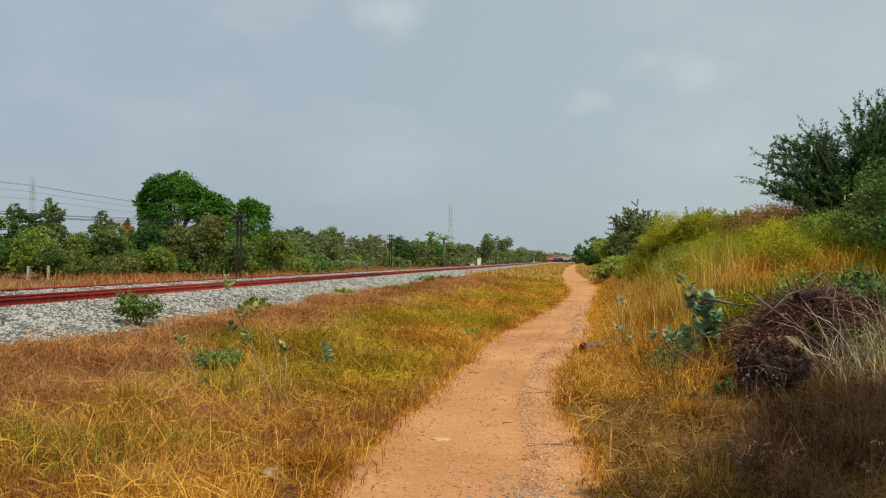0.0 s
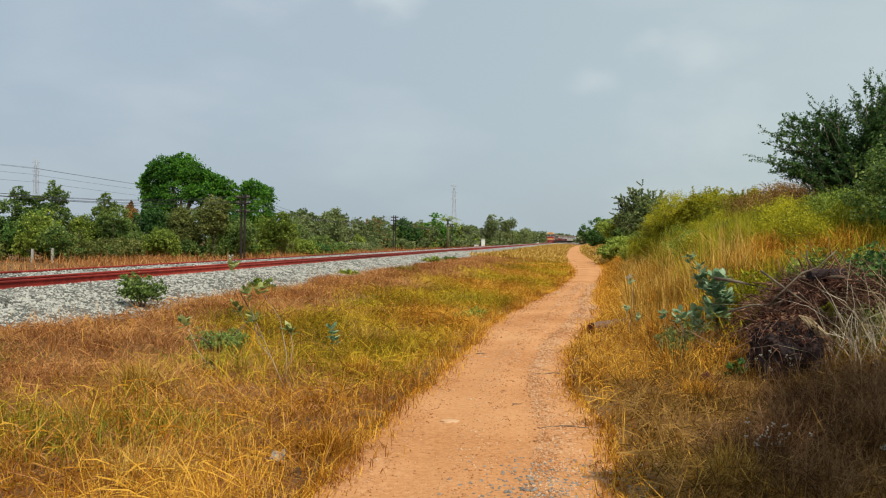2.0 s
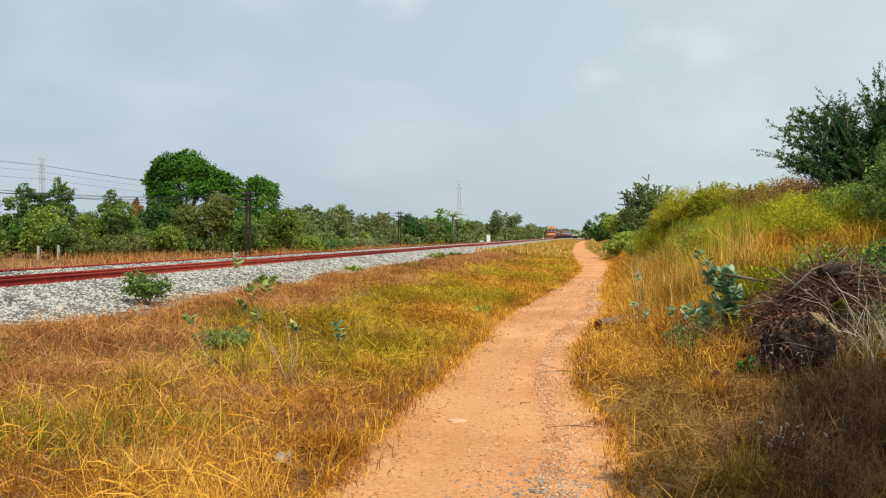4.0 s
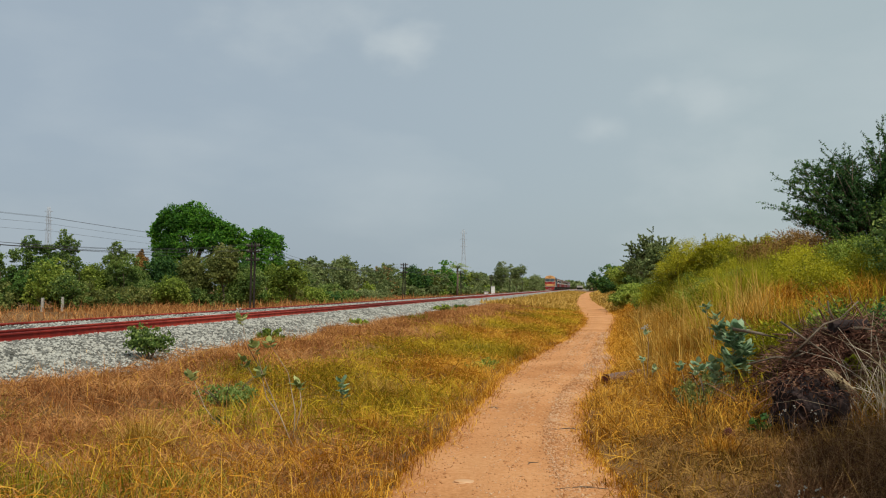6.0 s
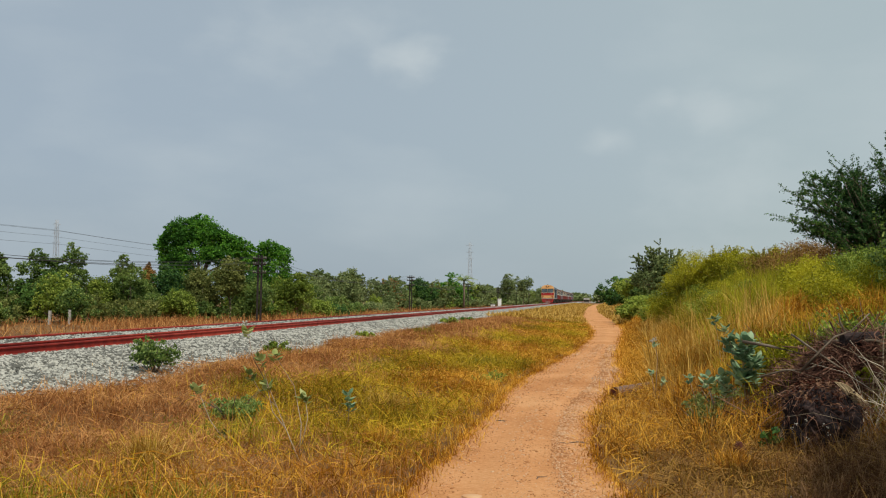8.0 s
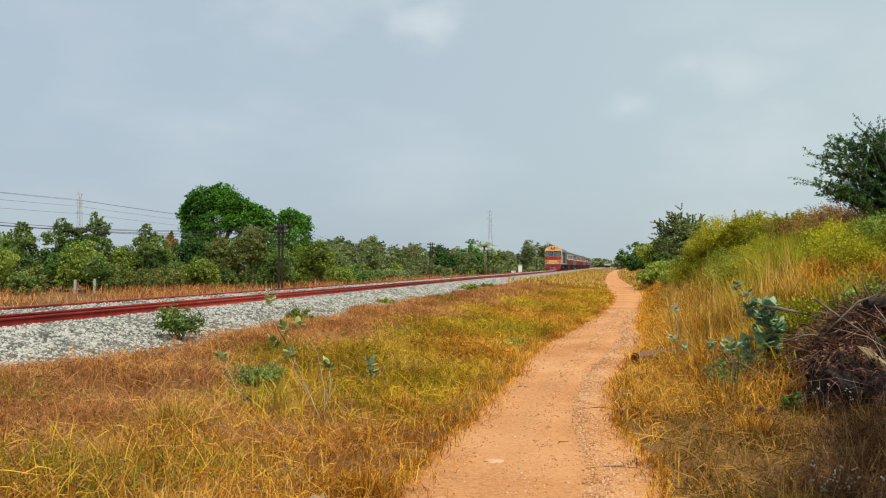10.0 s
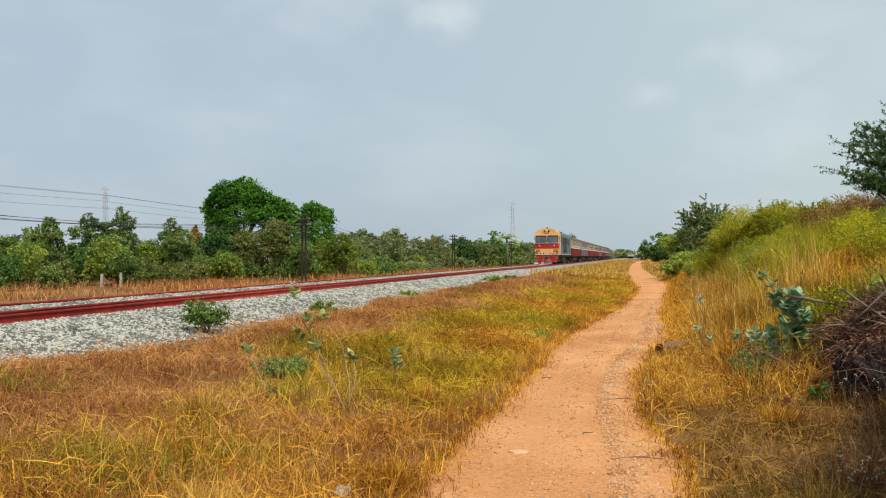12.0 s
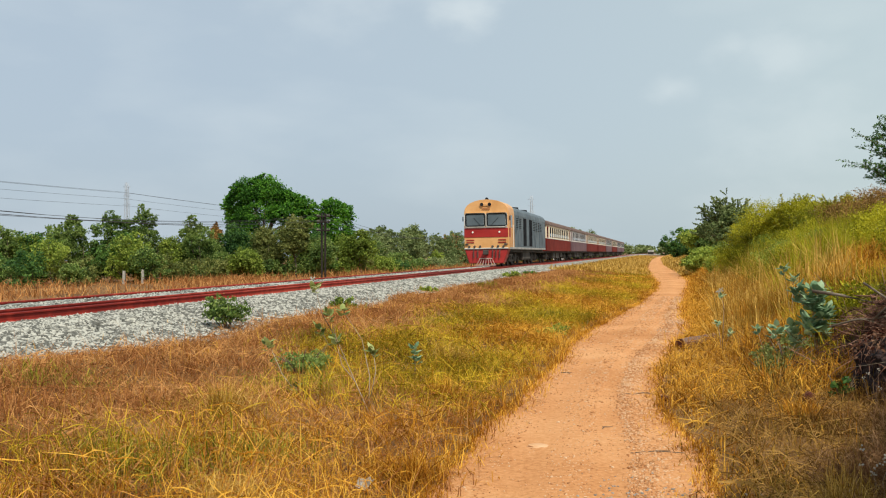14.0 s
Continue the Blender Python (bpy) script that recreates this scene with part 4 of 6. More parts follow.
# ---- small growth and things of the field ----
MORE = dict(
    concrete=mat("concrete", [(0.302, 0.288, 0.259), (0.432, 0.418, 0.382)], 0.9, 6, 5, 0.3, 40),
    iron=mat("old_iron", [(0.02, 0.017, 0.016), (0.045, 0.035, 0.03)], 0.75, 8, 5, 0.2, 40, metal=0.3),
    ceramic=mat("ceramic", [(0.16, 0.14, 0.12), (0.28, 0.25, 0.22)], 0.25, 4),
    wire=mat("wire", [(0.03, 0.03, 0.032), (0.06, 0.06, 0.06)], 0.6, 2),
    # pylon steel, lightened so that the colour itself carries the distance haze
    steel=mat("hazed_steel", [(0.34, 0.37, 0.4), (0.48, 0.5, 0.53)], 0.6, 0.3, metal=0.4),
    whitepaint=mat("white_paint", [(0.62, 0.62, 0.6), (0.8, 0.8, 0.78)], 0.5, 4, 5),
    roofrust=mat("rusty_roof", [(0.3, 0.13, 0.09), (0.5, 0.3, 0.24)], 0.8, 0.5, 4),
    logend=mat("log_end", [(0.06, 0.015, 0.012), (0.13, 0.035, 0.025)], 0.85, 14, 6, 0.5, 40),
    plastic=mat("plastic_film", [(0.38, 0.36, 0.32), (0.55, 0.53, 0.5)], 0.4, 12, leaf=0.3),
    greystone=mat("grey_stone", [(0.186, 0.167, 0.143), (0.31, 0.285, 0.248)], 0.9, 9, 6, 0.5, 40, island=0.5, broad=0.6),
    brush=mat("brushwood", [(0.06, 0.024, 0.015), (0.15, 0.064, 0.04), (0.28, 0.15, 0.1)], 0.9, 3, 4, island=0.8, broad=0.8),
    # core of the brushwood pile, its dark colour in place of shade between twigs
    pileshade=mat("pile_shade", [(0.018, 0.011, 0.008), (0.045, 0.026, 0.018), (0.09, 0.05, 0.032)], 0.95, 5, 7, 0.9, 22, broad=1.5, spec=0.05),
    litter=mat("leaf_litter", [(0.042, 0.0132, 0.0084), (0.102, 0.042, 0.024), (0.192, 0.108, 0.066)], 0.9, 3, 3, island=0.9, broad=1.0, spec=0.05),
    weed=mat("withered_weed", [(0.0915, 0.0412, 0.0183), (0.217, 0.103, 0.0458), (0.389, 0.229, 0.114)], 0.9, 3, 4, island=0.8, broad=0.8, spec=0.08),
    bleached=mat("bleached_reed", [(0.24, 0.19, 0.13), (0.42, 0.35, 0.26), (0.62, 0.55, 0.43)], 0.85, 3, 4, island=0.9, broad=0.8, spec=0.1),
    reed=mat("reed", [(0.145, 0.102, 0.051), (0.264, 0.196, 0.102), (0.408, 0.315, 0.187)], 0.85, 3, 4, island=0.9, broad=0.8),
    logbark=mat("log_bark", [(0.0975, 0.0525, 0.0375), (0.225, 0.143, 0.105)], 0.9, 9, 6, 0.6, 40),
    leafmilk=mat("leaf_milkweed", [(0.163, 0.213, 0.0625), (0.3, 0.35, 0.106), (0.475, 0.512, 0.2)], 0.7, 2, 3, island=0.6, leaf=0.3, broad=1.0),
    flower=mat("flower", [(0.42, 0.396, 0.33), (0.48, 0.468, 0.42)], 0.6, 9, leaf=0.3),
)
M.update(MORE)


def leaf_pair_mesh(name, tips, rng, size, material, per=10, spreadz=0.5):
    """Broad oval leaves in whorls at the given tips: each leaf a folded six-corner blade."""
    V, F = [], []
    for tip in tips:
        for j in range(per):
            a = 2 * math.pi * (j * 0.381966) + rng.normal(0, 0.2)
            up = rng.uniform(0.1, 1.1)
            d = Vector((math.cos(a) * math.cos(up), math.sin(a) * math.cos(up), math.sin(up)))
            s = Vector((-math.sin(a), math.cos(a), 0))
            n = d.cross(s)
            L = size * rng.uniform(0.6, 1.15)
            W = L * 0.3
            o = Vector(tip) + Vector((0, 0, -spreadz * size * rng.random() * 2.0))
            b = len(V)
            V += [o, o + d * L * 0.35 + s * W + n * W * -0.35, o + d * L * 0.75 + s * W * 0.8 + n * W * -0.3, o + d * L - n * 0.1 * L, o + d * L * 0.75 - s * W * 0.8 + n * W * -0.3, o + d * L * 0.35 - s * W + n * W * -0.35, o + d * L * 0.55]
            F += [(b, b + 1, b + 6), (b + 1, b + 2, b + 6), (b + 2, b + 3, b + 6), (b + 3, b + 4, b + 6), (b + 4, b + 5, b + 6), (b + 5, b, b + 6)]
    return mesh(name, V, F, material)


def milkweed(x, y, stems, size, label, seed, per=10, flowers=(), material="leafblue", z=None):
    """A milkweed: pale stems from one root, whorls of broad blue-green leaves at their tips. stems: polylines from the root."""
    rng = np.random.default_rng(seed)
    root = new("milkweed_plant")
    root.matrix_basis = pose(x, y, (gz(x, y) if z is None else z) - 0.02)
    tagged(root, label, "plant")
    for ln in stems:
        n = len(ln)
        pts = [(p, 0.006 * (1 - 0.65 * i / max(1, n - 1))) for i, p in enumerate(ln)]
        st = new("stem", tube_mesh("stem", [pts], M["twig"], 6))
        st.parent = root
    tips = [ln[-1] for ln in stems if len(ln[-1]) == 3]
    lv = new("foliage", leaf_pair_mesh("foliage", tips, rng, size, M[material], per))
    lv.parent = root
    for f in flowers:
        bm = bmesh.new()
        for j in range(7):
            bmesh.ops.create_icosphere(bm, subdivisions=1, radius=0.012, matrix=Matrix.Translation(Vector(f) + Vector(rng.normal(0, 0.022, 3))))
        part("flower", bm, M["flower"], root, "cluster of small whitish flowers")
    return root


def make_milkweeds():
    # the tall bare-stemmed one in the middle of the field
    milkweed(-2.75, 8.0, [[(0, 0, 0), (-0.16, 0, 0.35), (-0.34, 0, 0.75), (-0.42, 0, 1.02)], [(-0.16, 0, 0.35), (-0.3, 0.02, 0.5), (-0.36, 0, 0.78)], [(-0.02, 0, 0.1), (0.0, -0.02, 0.4), (-0.08, 0, 0.75), (-0.28, 0, 1.05)],
                          [(0, 0, 0.2), (0.05, 0.02, 0.45), (0.02, 0.02, 0.68)], [(-0.34, 0, 0.75), (-0.5, 0.02, 1.0), (-0.57, 0, 1.3)], [(-0.25, 0, 0.55), (-0.44, 0.03, 0.7), (-0.52, 0, 0.86)]], 0.1, "tall milkweed with bare pale stems and leafy tips", 1, 11, [(-0.57, 0, 1.34)], "leafmilk")
    milkweed(-3.75, 8.6, [[(0, 0, 0), (-0.2, 0, 0.25), (-0.36, 0, 0.6)], [(0, 0, 0), (-0.05, 0, 0.14)]], 0.11, "leaning milkweed with blue-green leaves at its tip", 2, 12, (), "leafmilk")
    milkweed(-3.05, 10.6, [[(0, 0, 0), (0.01, 0, 0.2), (0, 0, 0.42)], [(0, 0, 0), (0.03, 0, 0.3)]], 0.11, "small blue-green milkweed in the dry grass", 3, 12)
    # the bank
    rng = np.random.default_rng(77)
    stems = []
    for k in range(24):
        hx, hz = rng.normal(0, 0.09), rng.uniform(0.2, 0.95)
        hx = hx * 1.9 - 0.12 if hz < 0.5 else hx - 0.02
        stems.append([(0, 0, 0), (hx * 0.5, rng.normal(0, 0.05), hz * 0.55), (hx, rng.normal(0, 0.1), hz)])
    milkweed(1.9, 11.7, stems, 0.16, "large milkweed with thick blue-green leaves on the bank", 4, 11)
    milkweed(1.35, 12.4, [[(0, 0, 0), (-0.03, 0, 0.2), (-0.1, 0, 0.45)], [(0, 0, 0), (0.1, 0, 0.4)], [(0, 0, 0), (0.3, 0, 0.45)]], 0.11, "low spreading milkweed on the bank", 5, 10)
    milkweed(0.85, 13.2, [[(0, 0, 0), (-0.02, 0, 0.3), (-0.05, 0, 0.55)], [(0, 0, 0), (0.04, 0, 0.75), (0, 0, 0.95)], [(0, 0, 0), (0.12, 0, 0.4)]], 0.09, "milkweed with whitish flowers beside the dirt track", 6, 9, [(0, 0, 1.0), (-0.03, 0, 0.97)])
    milkweed(1.95, 14.3, [[(0, 0, 0), (-0.05, 0, 0.5), (-0.1, 0, 0.85)], [(0, 0, 0), (0.05, 0, 0.7)]], 0.14, "grey-green milkweed in tall dry grass", 7, 10)


make_milkweeds()


def low_bush(x, y, w, h, n, leafsize, leafmat, label, seed, z=None):
    rng = np.random.default_rng(seed)
    root = new("low_bush")
    root.matrix_basis = pose(x, y, (gz(x, y) if z is None else z) - 0.02)
    tagged(root, label, "bush")
    lines = []
    for j in range(9):
        a = rng.uniform(0, 2 * np.pi)
        e = Vector((math.cos(a) * w * 0.45, math.sin(a) * w * 0.3, h * rng.uniform(0.6, 1.0)))
        lines.append([((0, 0, 0), 0.01), (e * 0.5 + Vector((0, 0, 0.1 * h)), 0.007), (e, 0.002)])
    st = new("branchwork", tube_mesh("branchwork", lines, M["bark"], 5))
    st.parent = root
    blobs = [(rng.uniform(-0.3, 0.3) * w, rng.uniform(-0.2, 0.2) * w, rng.uniform(0.3, 0.75) * h, 0.25 * w, 0.22 * w, 0.24 * h) for _ in range(6)]
    cr = new("foliage", crown_mesh("foliage", blobs, n, leafsize, leafmat, rng, 0.6, 0.2))
    cr.parent = root
    return root


low_bush(-6.95, 13.0, 0.85, 0.62, 2400, 0.045, M["leafgum"], "low green bush on the edge of the ballast", 1, 0.38)
low_bush(-6.95, 18.4, 0.7, 0.42, 700, 0.07, M["leafolive"], "spiky olive green weed on the edge of the ballast", 2, 0.36)
low_bush(-7.2, 26.5, 0.8, 0.32, 500, 0.08, M["leafolive"], "low green weed on the edge of the ballast", 3, 0.36)
low_bush(-7.2, 42.0, 1.8, 0.42, 700, 0.1, M["leafolive"], "low green weeds along the ballast", 4, 0.36)
low_bush(-7.0, 47.0, 1.8, 0.38, 600, 0.1, M["leaf"], "low green weeds along the ballast", 5, 0.36)
low_bush(-4.3, 9.9, 0.8, 0.42, 1600, 0.032, M["leafgum"], "small green weed among the dry grass", 6)
low_bush(-1.9, 16.5, 0.7, 0.3, 700, 0.05, M["leafolive"], "small green weed among the dry grass", 8)


def spot(bearing, elevation, dist):
    """A point by its bearing and height as seen from eye height at the path's start."""
    x, y = polar(bearing, dist)
    return Vector((x, y, 1.6 + dist * math.tan(radians(elevation))))


def mound_z(x, y):
    """The top of the dark core under the brushwood."""
    r = ((x - 3.1) / 1.25) ** 2 + ((y - 11.0) / 0.85) ** 2
    return gz(x, y) + 0.62 * max(0.0, 1 - r) ** 0.7


def arching(rng, base, height, reach, toward=None, r=0.004, n=5):
    """One bent stem: up from its base and over to one side."""
    a = rng.uniform(0, 2 * np.pi) if toward is None else toward + rng.normal(0, 0.5)
    out = []
    for i in range(n):
        t = i / (n - 1)
        p = Vector(base) + Vector((math.cos(a), math.sin(a), 0)) * reach * t ** 1.6 + Vector((0, 0, height * (t - 0.42 * t ** 3 * min(1.5, reach / height))))
        out.append((p + Vector(rng.normal(0, 0.008, 3)), r * (1 - 0.75 * t)))
    return out


def make_stump():
    """The charred stump with creepers over it and a dead palm frond on its top."""
    rng = np.random.default_rng(5)
    bm = bmesh.new()
    bmesh.ops.create_icosphere(bm, subdivisions=5, radius=1.0)
    for v in bm.verts:
        c = v.co.copy()
        k = (abs(c.x) ** 3.2 + abs(c.y) ** 3.2 + abs(c.z) ** 3.2) ** (-1 / 3.2)
        n = noise.fractal(c * 2.4, 1.0, 2.0, 5) * 0.2 + noise.noise(c * 9) * 0.07
        v.co = Vector((c.x * 0.33, c.y * 0.33, c.z * 0.36)) * k * (1 + n)
        v.co.z = max(v.co.z + 0.24, -0.1)
    x, y = 2.24, 9.4
    root = new("charred_stump")
    root.matrix_basis = pose(x, y, gz(x, y) - 0.02, 0, 0, 12)
    tagged(root, "blackened burnt stump covered with dead creepers", "stump")
    part("stump", bm, M["char"], root)
    lines = []
    for j in range(260):
        a, e = rng.uniform(0, 2 * np.pi), rng.uniform(0.0, 1.3)
        p = Vector((math.cos(a) * 0.4 * math.cos(e), math.sin(a) * 0.4 * math.cos(e), 0.26 + 0.42 * math.sin(e)))
        q = p + Vector((rng.normal(0, 0.12), rng.normal(0, 0.1) - 0.05, -rng.uniform(0.02, 0.24)))
        q.z = max(q.z, -0.04)
        lines.append([(p, 0.003), ((p + q) / 2 + Vector((0, -0.04, 0.04)), 0.003), (q, 0.0015)])
    new("creeper_tangle", tube_mesh("creeper_tangle", lines, M["brush"], 4)).parent = root
    # matted dead leaves over the top
    n = 700
    a, r = rng.uniform(0, 2 * np.pi, n), 0.4 * rng.random(n) ** 0.5
    c = np.stack([r * np.cos(a), r * np.sin(a), 0.24 + 0.44 * np.sqrt(np.clip(1 - (r / 0.43) ** 3, 0, 1)) + rng.uniform(-0.02, 0.03, n)], 1)
    u = rng.normal(size=(n, 3)) * [1, 1, 0.5]
    u /= np.linalg.norm(u, axis=1)[:, None]
    w = np.cross(u, rng.normal(size=(n, 3)))
    w /= np.linalg.norm(w, axis=1)[:, None]
    sz = rng.uniform(0.012, 0.035, n)[:, None]
    ob = new("leaf_litter", quads("leaf_litter", np.stack([c - u * sz, c + w * sz * 0.4, c + u * sz, c - w * sz * 0.4], 1), M["litter"]))
    ob.parent = root
    tagged(ob, kind="stuff")
    # the frond: a bent midrib with a comb of leaflets hanging from it
    lines = [[(Vector((0.02 + 0.34 * t, -0.24 + 0.1 * t, 0.7 - 0.2 * t * t)), 0.007 * (1.2 - t)) for t in np.linspace(0, 1, 6)]]
    for j in range(22):
        t = j / 21
        p = Vector((0.02 + 0.34 * t, -0.24 + 0.1 * t, 0.7 - 0.2 * t * t))
        k = 0.17 * math.sin(math.pi * (0.15 + 0.8 * t))
        lines.append([(p, 0.003), (p + Vector((0.03, -0.45 * k, -0.5 * k)), 0.0038), (p + Vector((0.06, -0.6 * k, -1.15 * k)), 0.001)])
    tagged(new("dead_frond", tube_mesh("dead_frond", lines, M["reed"], 4)), "bleached dead palm frond").parent = root


def make_brushwood():
    rng = np.random.default_rng(6)
    px, py = 2.9, 11.0
    base = Vector((px, py, gz(px, py)))
    root = new("brushwood_pile")
    root.matrix_basis = pose(*base)
    tagged(root, "pile of dry dark brown brushwood on the bank", "brushwood")
    # the dark core that the twigs lie on, its colour standing in for shade
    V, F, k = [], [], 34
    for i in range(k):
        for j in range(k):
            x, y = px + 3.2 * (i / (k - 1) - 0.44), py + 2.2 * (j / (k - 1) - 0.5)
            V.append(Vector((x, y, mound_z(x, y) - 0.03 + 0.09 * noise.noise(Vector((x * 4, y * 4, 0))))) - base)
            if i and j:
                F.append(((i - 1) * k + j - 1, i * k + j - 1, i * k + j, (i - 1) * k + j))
    new("rotten_mound", mesh("rotten_mound", V, F, M["pileshade"], True)).parent = root
    lines = []
    for j in range(2300):
        x, y = rng.normal(3.1, 0.55), rng.normal(10.75, 0.36)
        c = Vector((x, y, mound_z(x, y) + abs(rng.normal(0.0, 0.11)))) - base
        d = Vector((rng.normal(0, 1), rng.normal(0, 0.6), rng.normal(0, 0.42))).normalized() * rng.uniform(0.05, 0.3)
        r = rng.gamma(2.0, 0.0016) + 0.0018
        e = Vector(rng.normal(0, 0.05, 3))
        lines.append([(c - d + e, r), (c - d * 0.35, r * 0.95), (c + d * 0.4 + e * 0.6, r * 0.75), (c + d, r * 0.35)])
    tagged(new("twig_tangle", tube_mesh("twig_tangle", lines, M["brush"], 4)), kind="stuff").parent = root
    # long branches on top
    for thick, pts in ((0.022, [(-9.0, -2.5, 11.5), (-10.6, -2.75, 11.4), (-12.5, -3.2, 11.2), (-14.0, -3.4, 10.9)]),
                       (0.017, [(-12.2, -4.3, 10.7), (-13.2, -3.2, 10.7), (-14.2, -2.1, 10.8), (-15.1, -1.75, 10.9), (-16.1, -0.7, 11.0)]),
                       (0.03, [(-13.6, -2.5, 11.3), (-14.8, -2.35, 11.2), (-16.4, -2.3, 11.1), (-17.8, -2.6, 10.9)]),
                       (0.014, [(-10.0, -4.6, 10.6), (-11.3, -4.2, 10.7), (-12.6, -4.1, 10.8), (-13.6, -3.6, 10.9)]),
                       (0.014, [(-11.8, -2.0, 11.2), (-13.0, -2.9, 11.0), (-14.4, -3.9, 10.6)]),
                       (0.012, [(-14.8, -1.9, 10.9), (-14.5, -1.2, 10.9), (-14.45, -0.7, 10.95)])):
        ln = [spot(*q) - base for q in pts]
        new("branch", tube_mesh("branch", [[(p, thick * (1 - 0.16 * i)) for i, p in enumerate(ln)]], M["bark"], 7)).parent = root
    p = spot(-14.6, -2.3, 11.1) - base
    part("log", cyl(bmesh.new(), p, p + Vector((0.42, 0.1, 0.03)), 0.085, 0.07, 12), M["char"], root, "dark fallen log")


def make_reeds():
    rng = np.random.default_rng(9)
    for cx, cy, n, hh, to in ((2.9, 9.5, 44, 0.85, 3.3), (3.2, 9.7, 56, 1.15, 3.0), (3.55, 9.8, 60, 1.35, 2.6), (3.3, 9.2, 36, 0.7, 3.5), (4.1, 10.2, 80, 1.5, 2.2)):
        root = new("dead_reeds")
        root.matrix_basis = pose(cx, cy, gz(cx, cy))
        tagged(root, "clump of tall dead greyish reed stems on the bank", "reeds")
        lines = []
        for k in range(n):
            b = Vector((rng.normal(0, 0.2), rng.normal(0, 0.2), 0))
            b.z = gz(cx + b.x, cy + b.y) - gz(cx, cy) - 0.02
            h = hh * rng.uniform(0.45, 1.05)
            lines.append(arching(rng, b, h, abs(rng.normal(0.45, 0.4)) * h, to if k % 2 else None, rng.uniform(0.003, 0.0085)))
        new("reed_tangle", tube_mesh("reed_tangle", lines, M["reed" if cx > 3.5 else "bleached"], 4)).parent = root


def make_thicket():
    """Withered reddish weeds in the shade of the verge, with a few whitish seed heads."""
    rng = np.random.default_rng(14)
    for cx, cy, n, hh in ((1.35, 6.0, 230, 0.5), (1.75, 6.5, 260, 0.58), (2.15, 6.0, 240, 0.55), (2.4, 7.0, 260, 0.62), (1.95, 7.6, 200, 0.5), (2.9, 7.7, 240, 0.68), (1.5, 5.3, 200, 0.46), (2.9, 6.3, 200, 0.6), (2.6, 8.3, 160, 0.55)):
        root = new("withered_weed")
        root.matrix_basis = pose(cx, cy, gz(cx, cy))
        tagged(root, "withered reddish brown weed with fine curled twigs", "weed", group="withered weeds on the verge")
        lines = []
        for k in range(n):
            b = Vector((rng.normal(0, 0.19), rng.normal(0, 0.19), 0))
            b.z = gz(cx + b.x, cy + b.y) - gz(cx, cy) - 0.02
            h = hh * rng.uniform(0.35, 1.05)
            ln = arching(rng, b, h, abs(rng.normal(0.35, 0.4)) * h, None, rng.uniform(0.0015, 0.0034))
            lines.append(ln)
            q = ln[2][0]
            for _ in range(2):
                lines.append([(q, 0.0016), (q + Vector(rng.normal(0, 0.05, 3)) + Vector((0, 0, 0.04)), 0.0014), (q + Vector(rng.normal(0, 0.1, 3)) + Vector((0, 0, 0.05)), 0.0006)])
        new("twig_tangle", tube_mesh("twig_tangle", lines, M["weed"], 3)).parent = root
    for cx, cy, k in ((1.28, 5.75, 9), (1.45, 5.85, 7), (2.05, 5.6, 6), (2.2, 9.0, 5), (1.95, 9.0, 4)):
        root = new("seed_head_weed")
        root.matrix_basis = pose(cx, cy, gz(cx, cy) - 0.01)
        tagged(root, "small weed with whitish dry seed heads", "weed", group="weeds with seed heads")
        lines, tips = [], []
        for j in range(k):
            ln = arching(rng, (rng.normal(0, 0.04), rng.normal(0, 0.04), 0), rng.uniform(0.2, 0.42), rng.uniform(0.03, 0.14), None, 0.0024)
            lines.append(ln)
            tips.append(ln[-1][0])
        new("stem", tube_mesh("stem", lines, M["twig"], 4)).parent = root
        for p in tips:
            bm = bmesh.new()
            for _ in range(4):
                bmesh.ops.create_icosphere(bm, subdivisions=1, radius=0.0065, matrix=Matrix.Translation(p + Vector(rng.normal(0, 0.01, 3))))
            part("seed_head", bm, M["flower"], root)


def make_heap():
    make_stump()
    make_brushwood()
    make_reeds()
    make_thicket()
    low_bush(3.7, 10.2, 1.2, 0.7, 2200, 0.045, M["leafkhaki"], "withered tangled bush among dead reeds", 38)
    low_bush(4.1, 10.9, 1.6, 1.2, 3200, 0.05, M["leafdark"], "dark tangled bush behind dead reeds", 31)
    low_bush(3.5, 12.1, 1.3, 1.0, 3000, 0.05, M["leafolive"], "green tangled bush on the bank", 32)
    low_bush(2.5, 12.3, 1.2, 0.8, 2600, 0.045, M["leafyellow"], "yellow-green weeds behind the brushwood", 34)
    low_bush(2.95, 10.35, 0.4, 0.3, 260, 0.05, M["leafyellow"], "yellow-green seedling growing out of brushwood", 33, mound_z(2.95, 10.35))
    low_bush(1.72, 9.25, 0.3, 0.3, 260, 0.05, M["leafdark"], "small dark green weed beside the stump", 35)
    low_bush(1.2, 10.6, 0.7, 0.4, 700, 0.035, M["leafkhaki"], "khaki withered weed on the verge", 36)
    low_bush(1.45, 11.2, 0.8, 0.55, 800, 0.035, M["leafkhaki"], "khaki withered weed on the verge", 37)


make_heap()


def rock(name, x, y, r, material, label, seed, flat=0.6, category="stone"):
    bm = bmesh.new()
    bmesh.ops.create_icosphere(bm, subdivisions=3, radius=1.0)
    off = Vector((seed * 3.1, seed * 1.7, 0))
    for v in bm.verts:
        v.co = v.co * (1 + 0.3 * noise.noise(v.co * 1.6 + off) + 0.1 * noise.noise(v.co * 5 + off))
        v.co = Vector((v.co.x * r, v.co.y * r * 0.8, v.co.z * r * flat))
    ob = part(name, bm, material)
    ob.matrix_basis = pose(x, y, gz(x, y) + 0.02 + r * flat * 0.35, 0, 0, seed * 47)
    return tagged(ob, label, category)


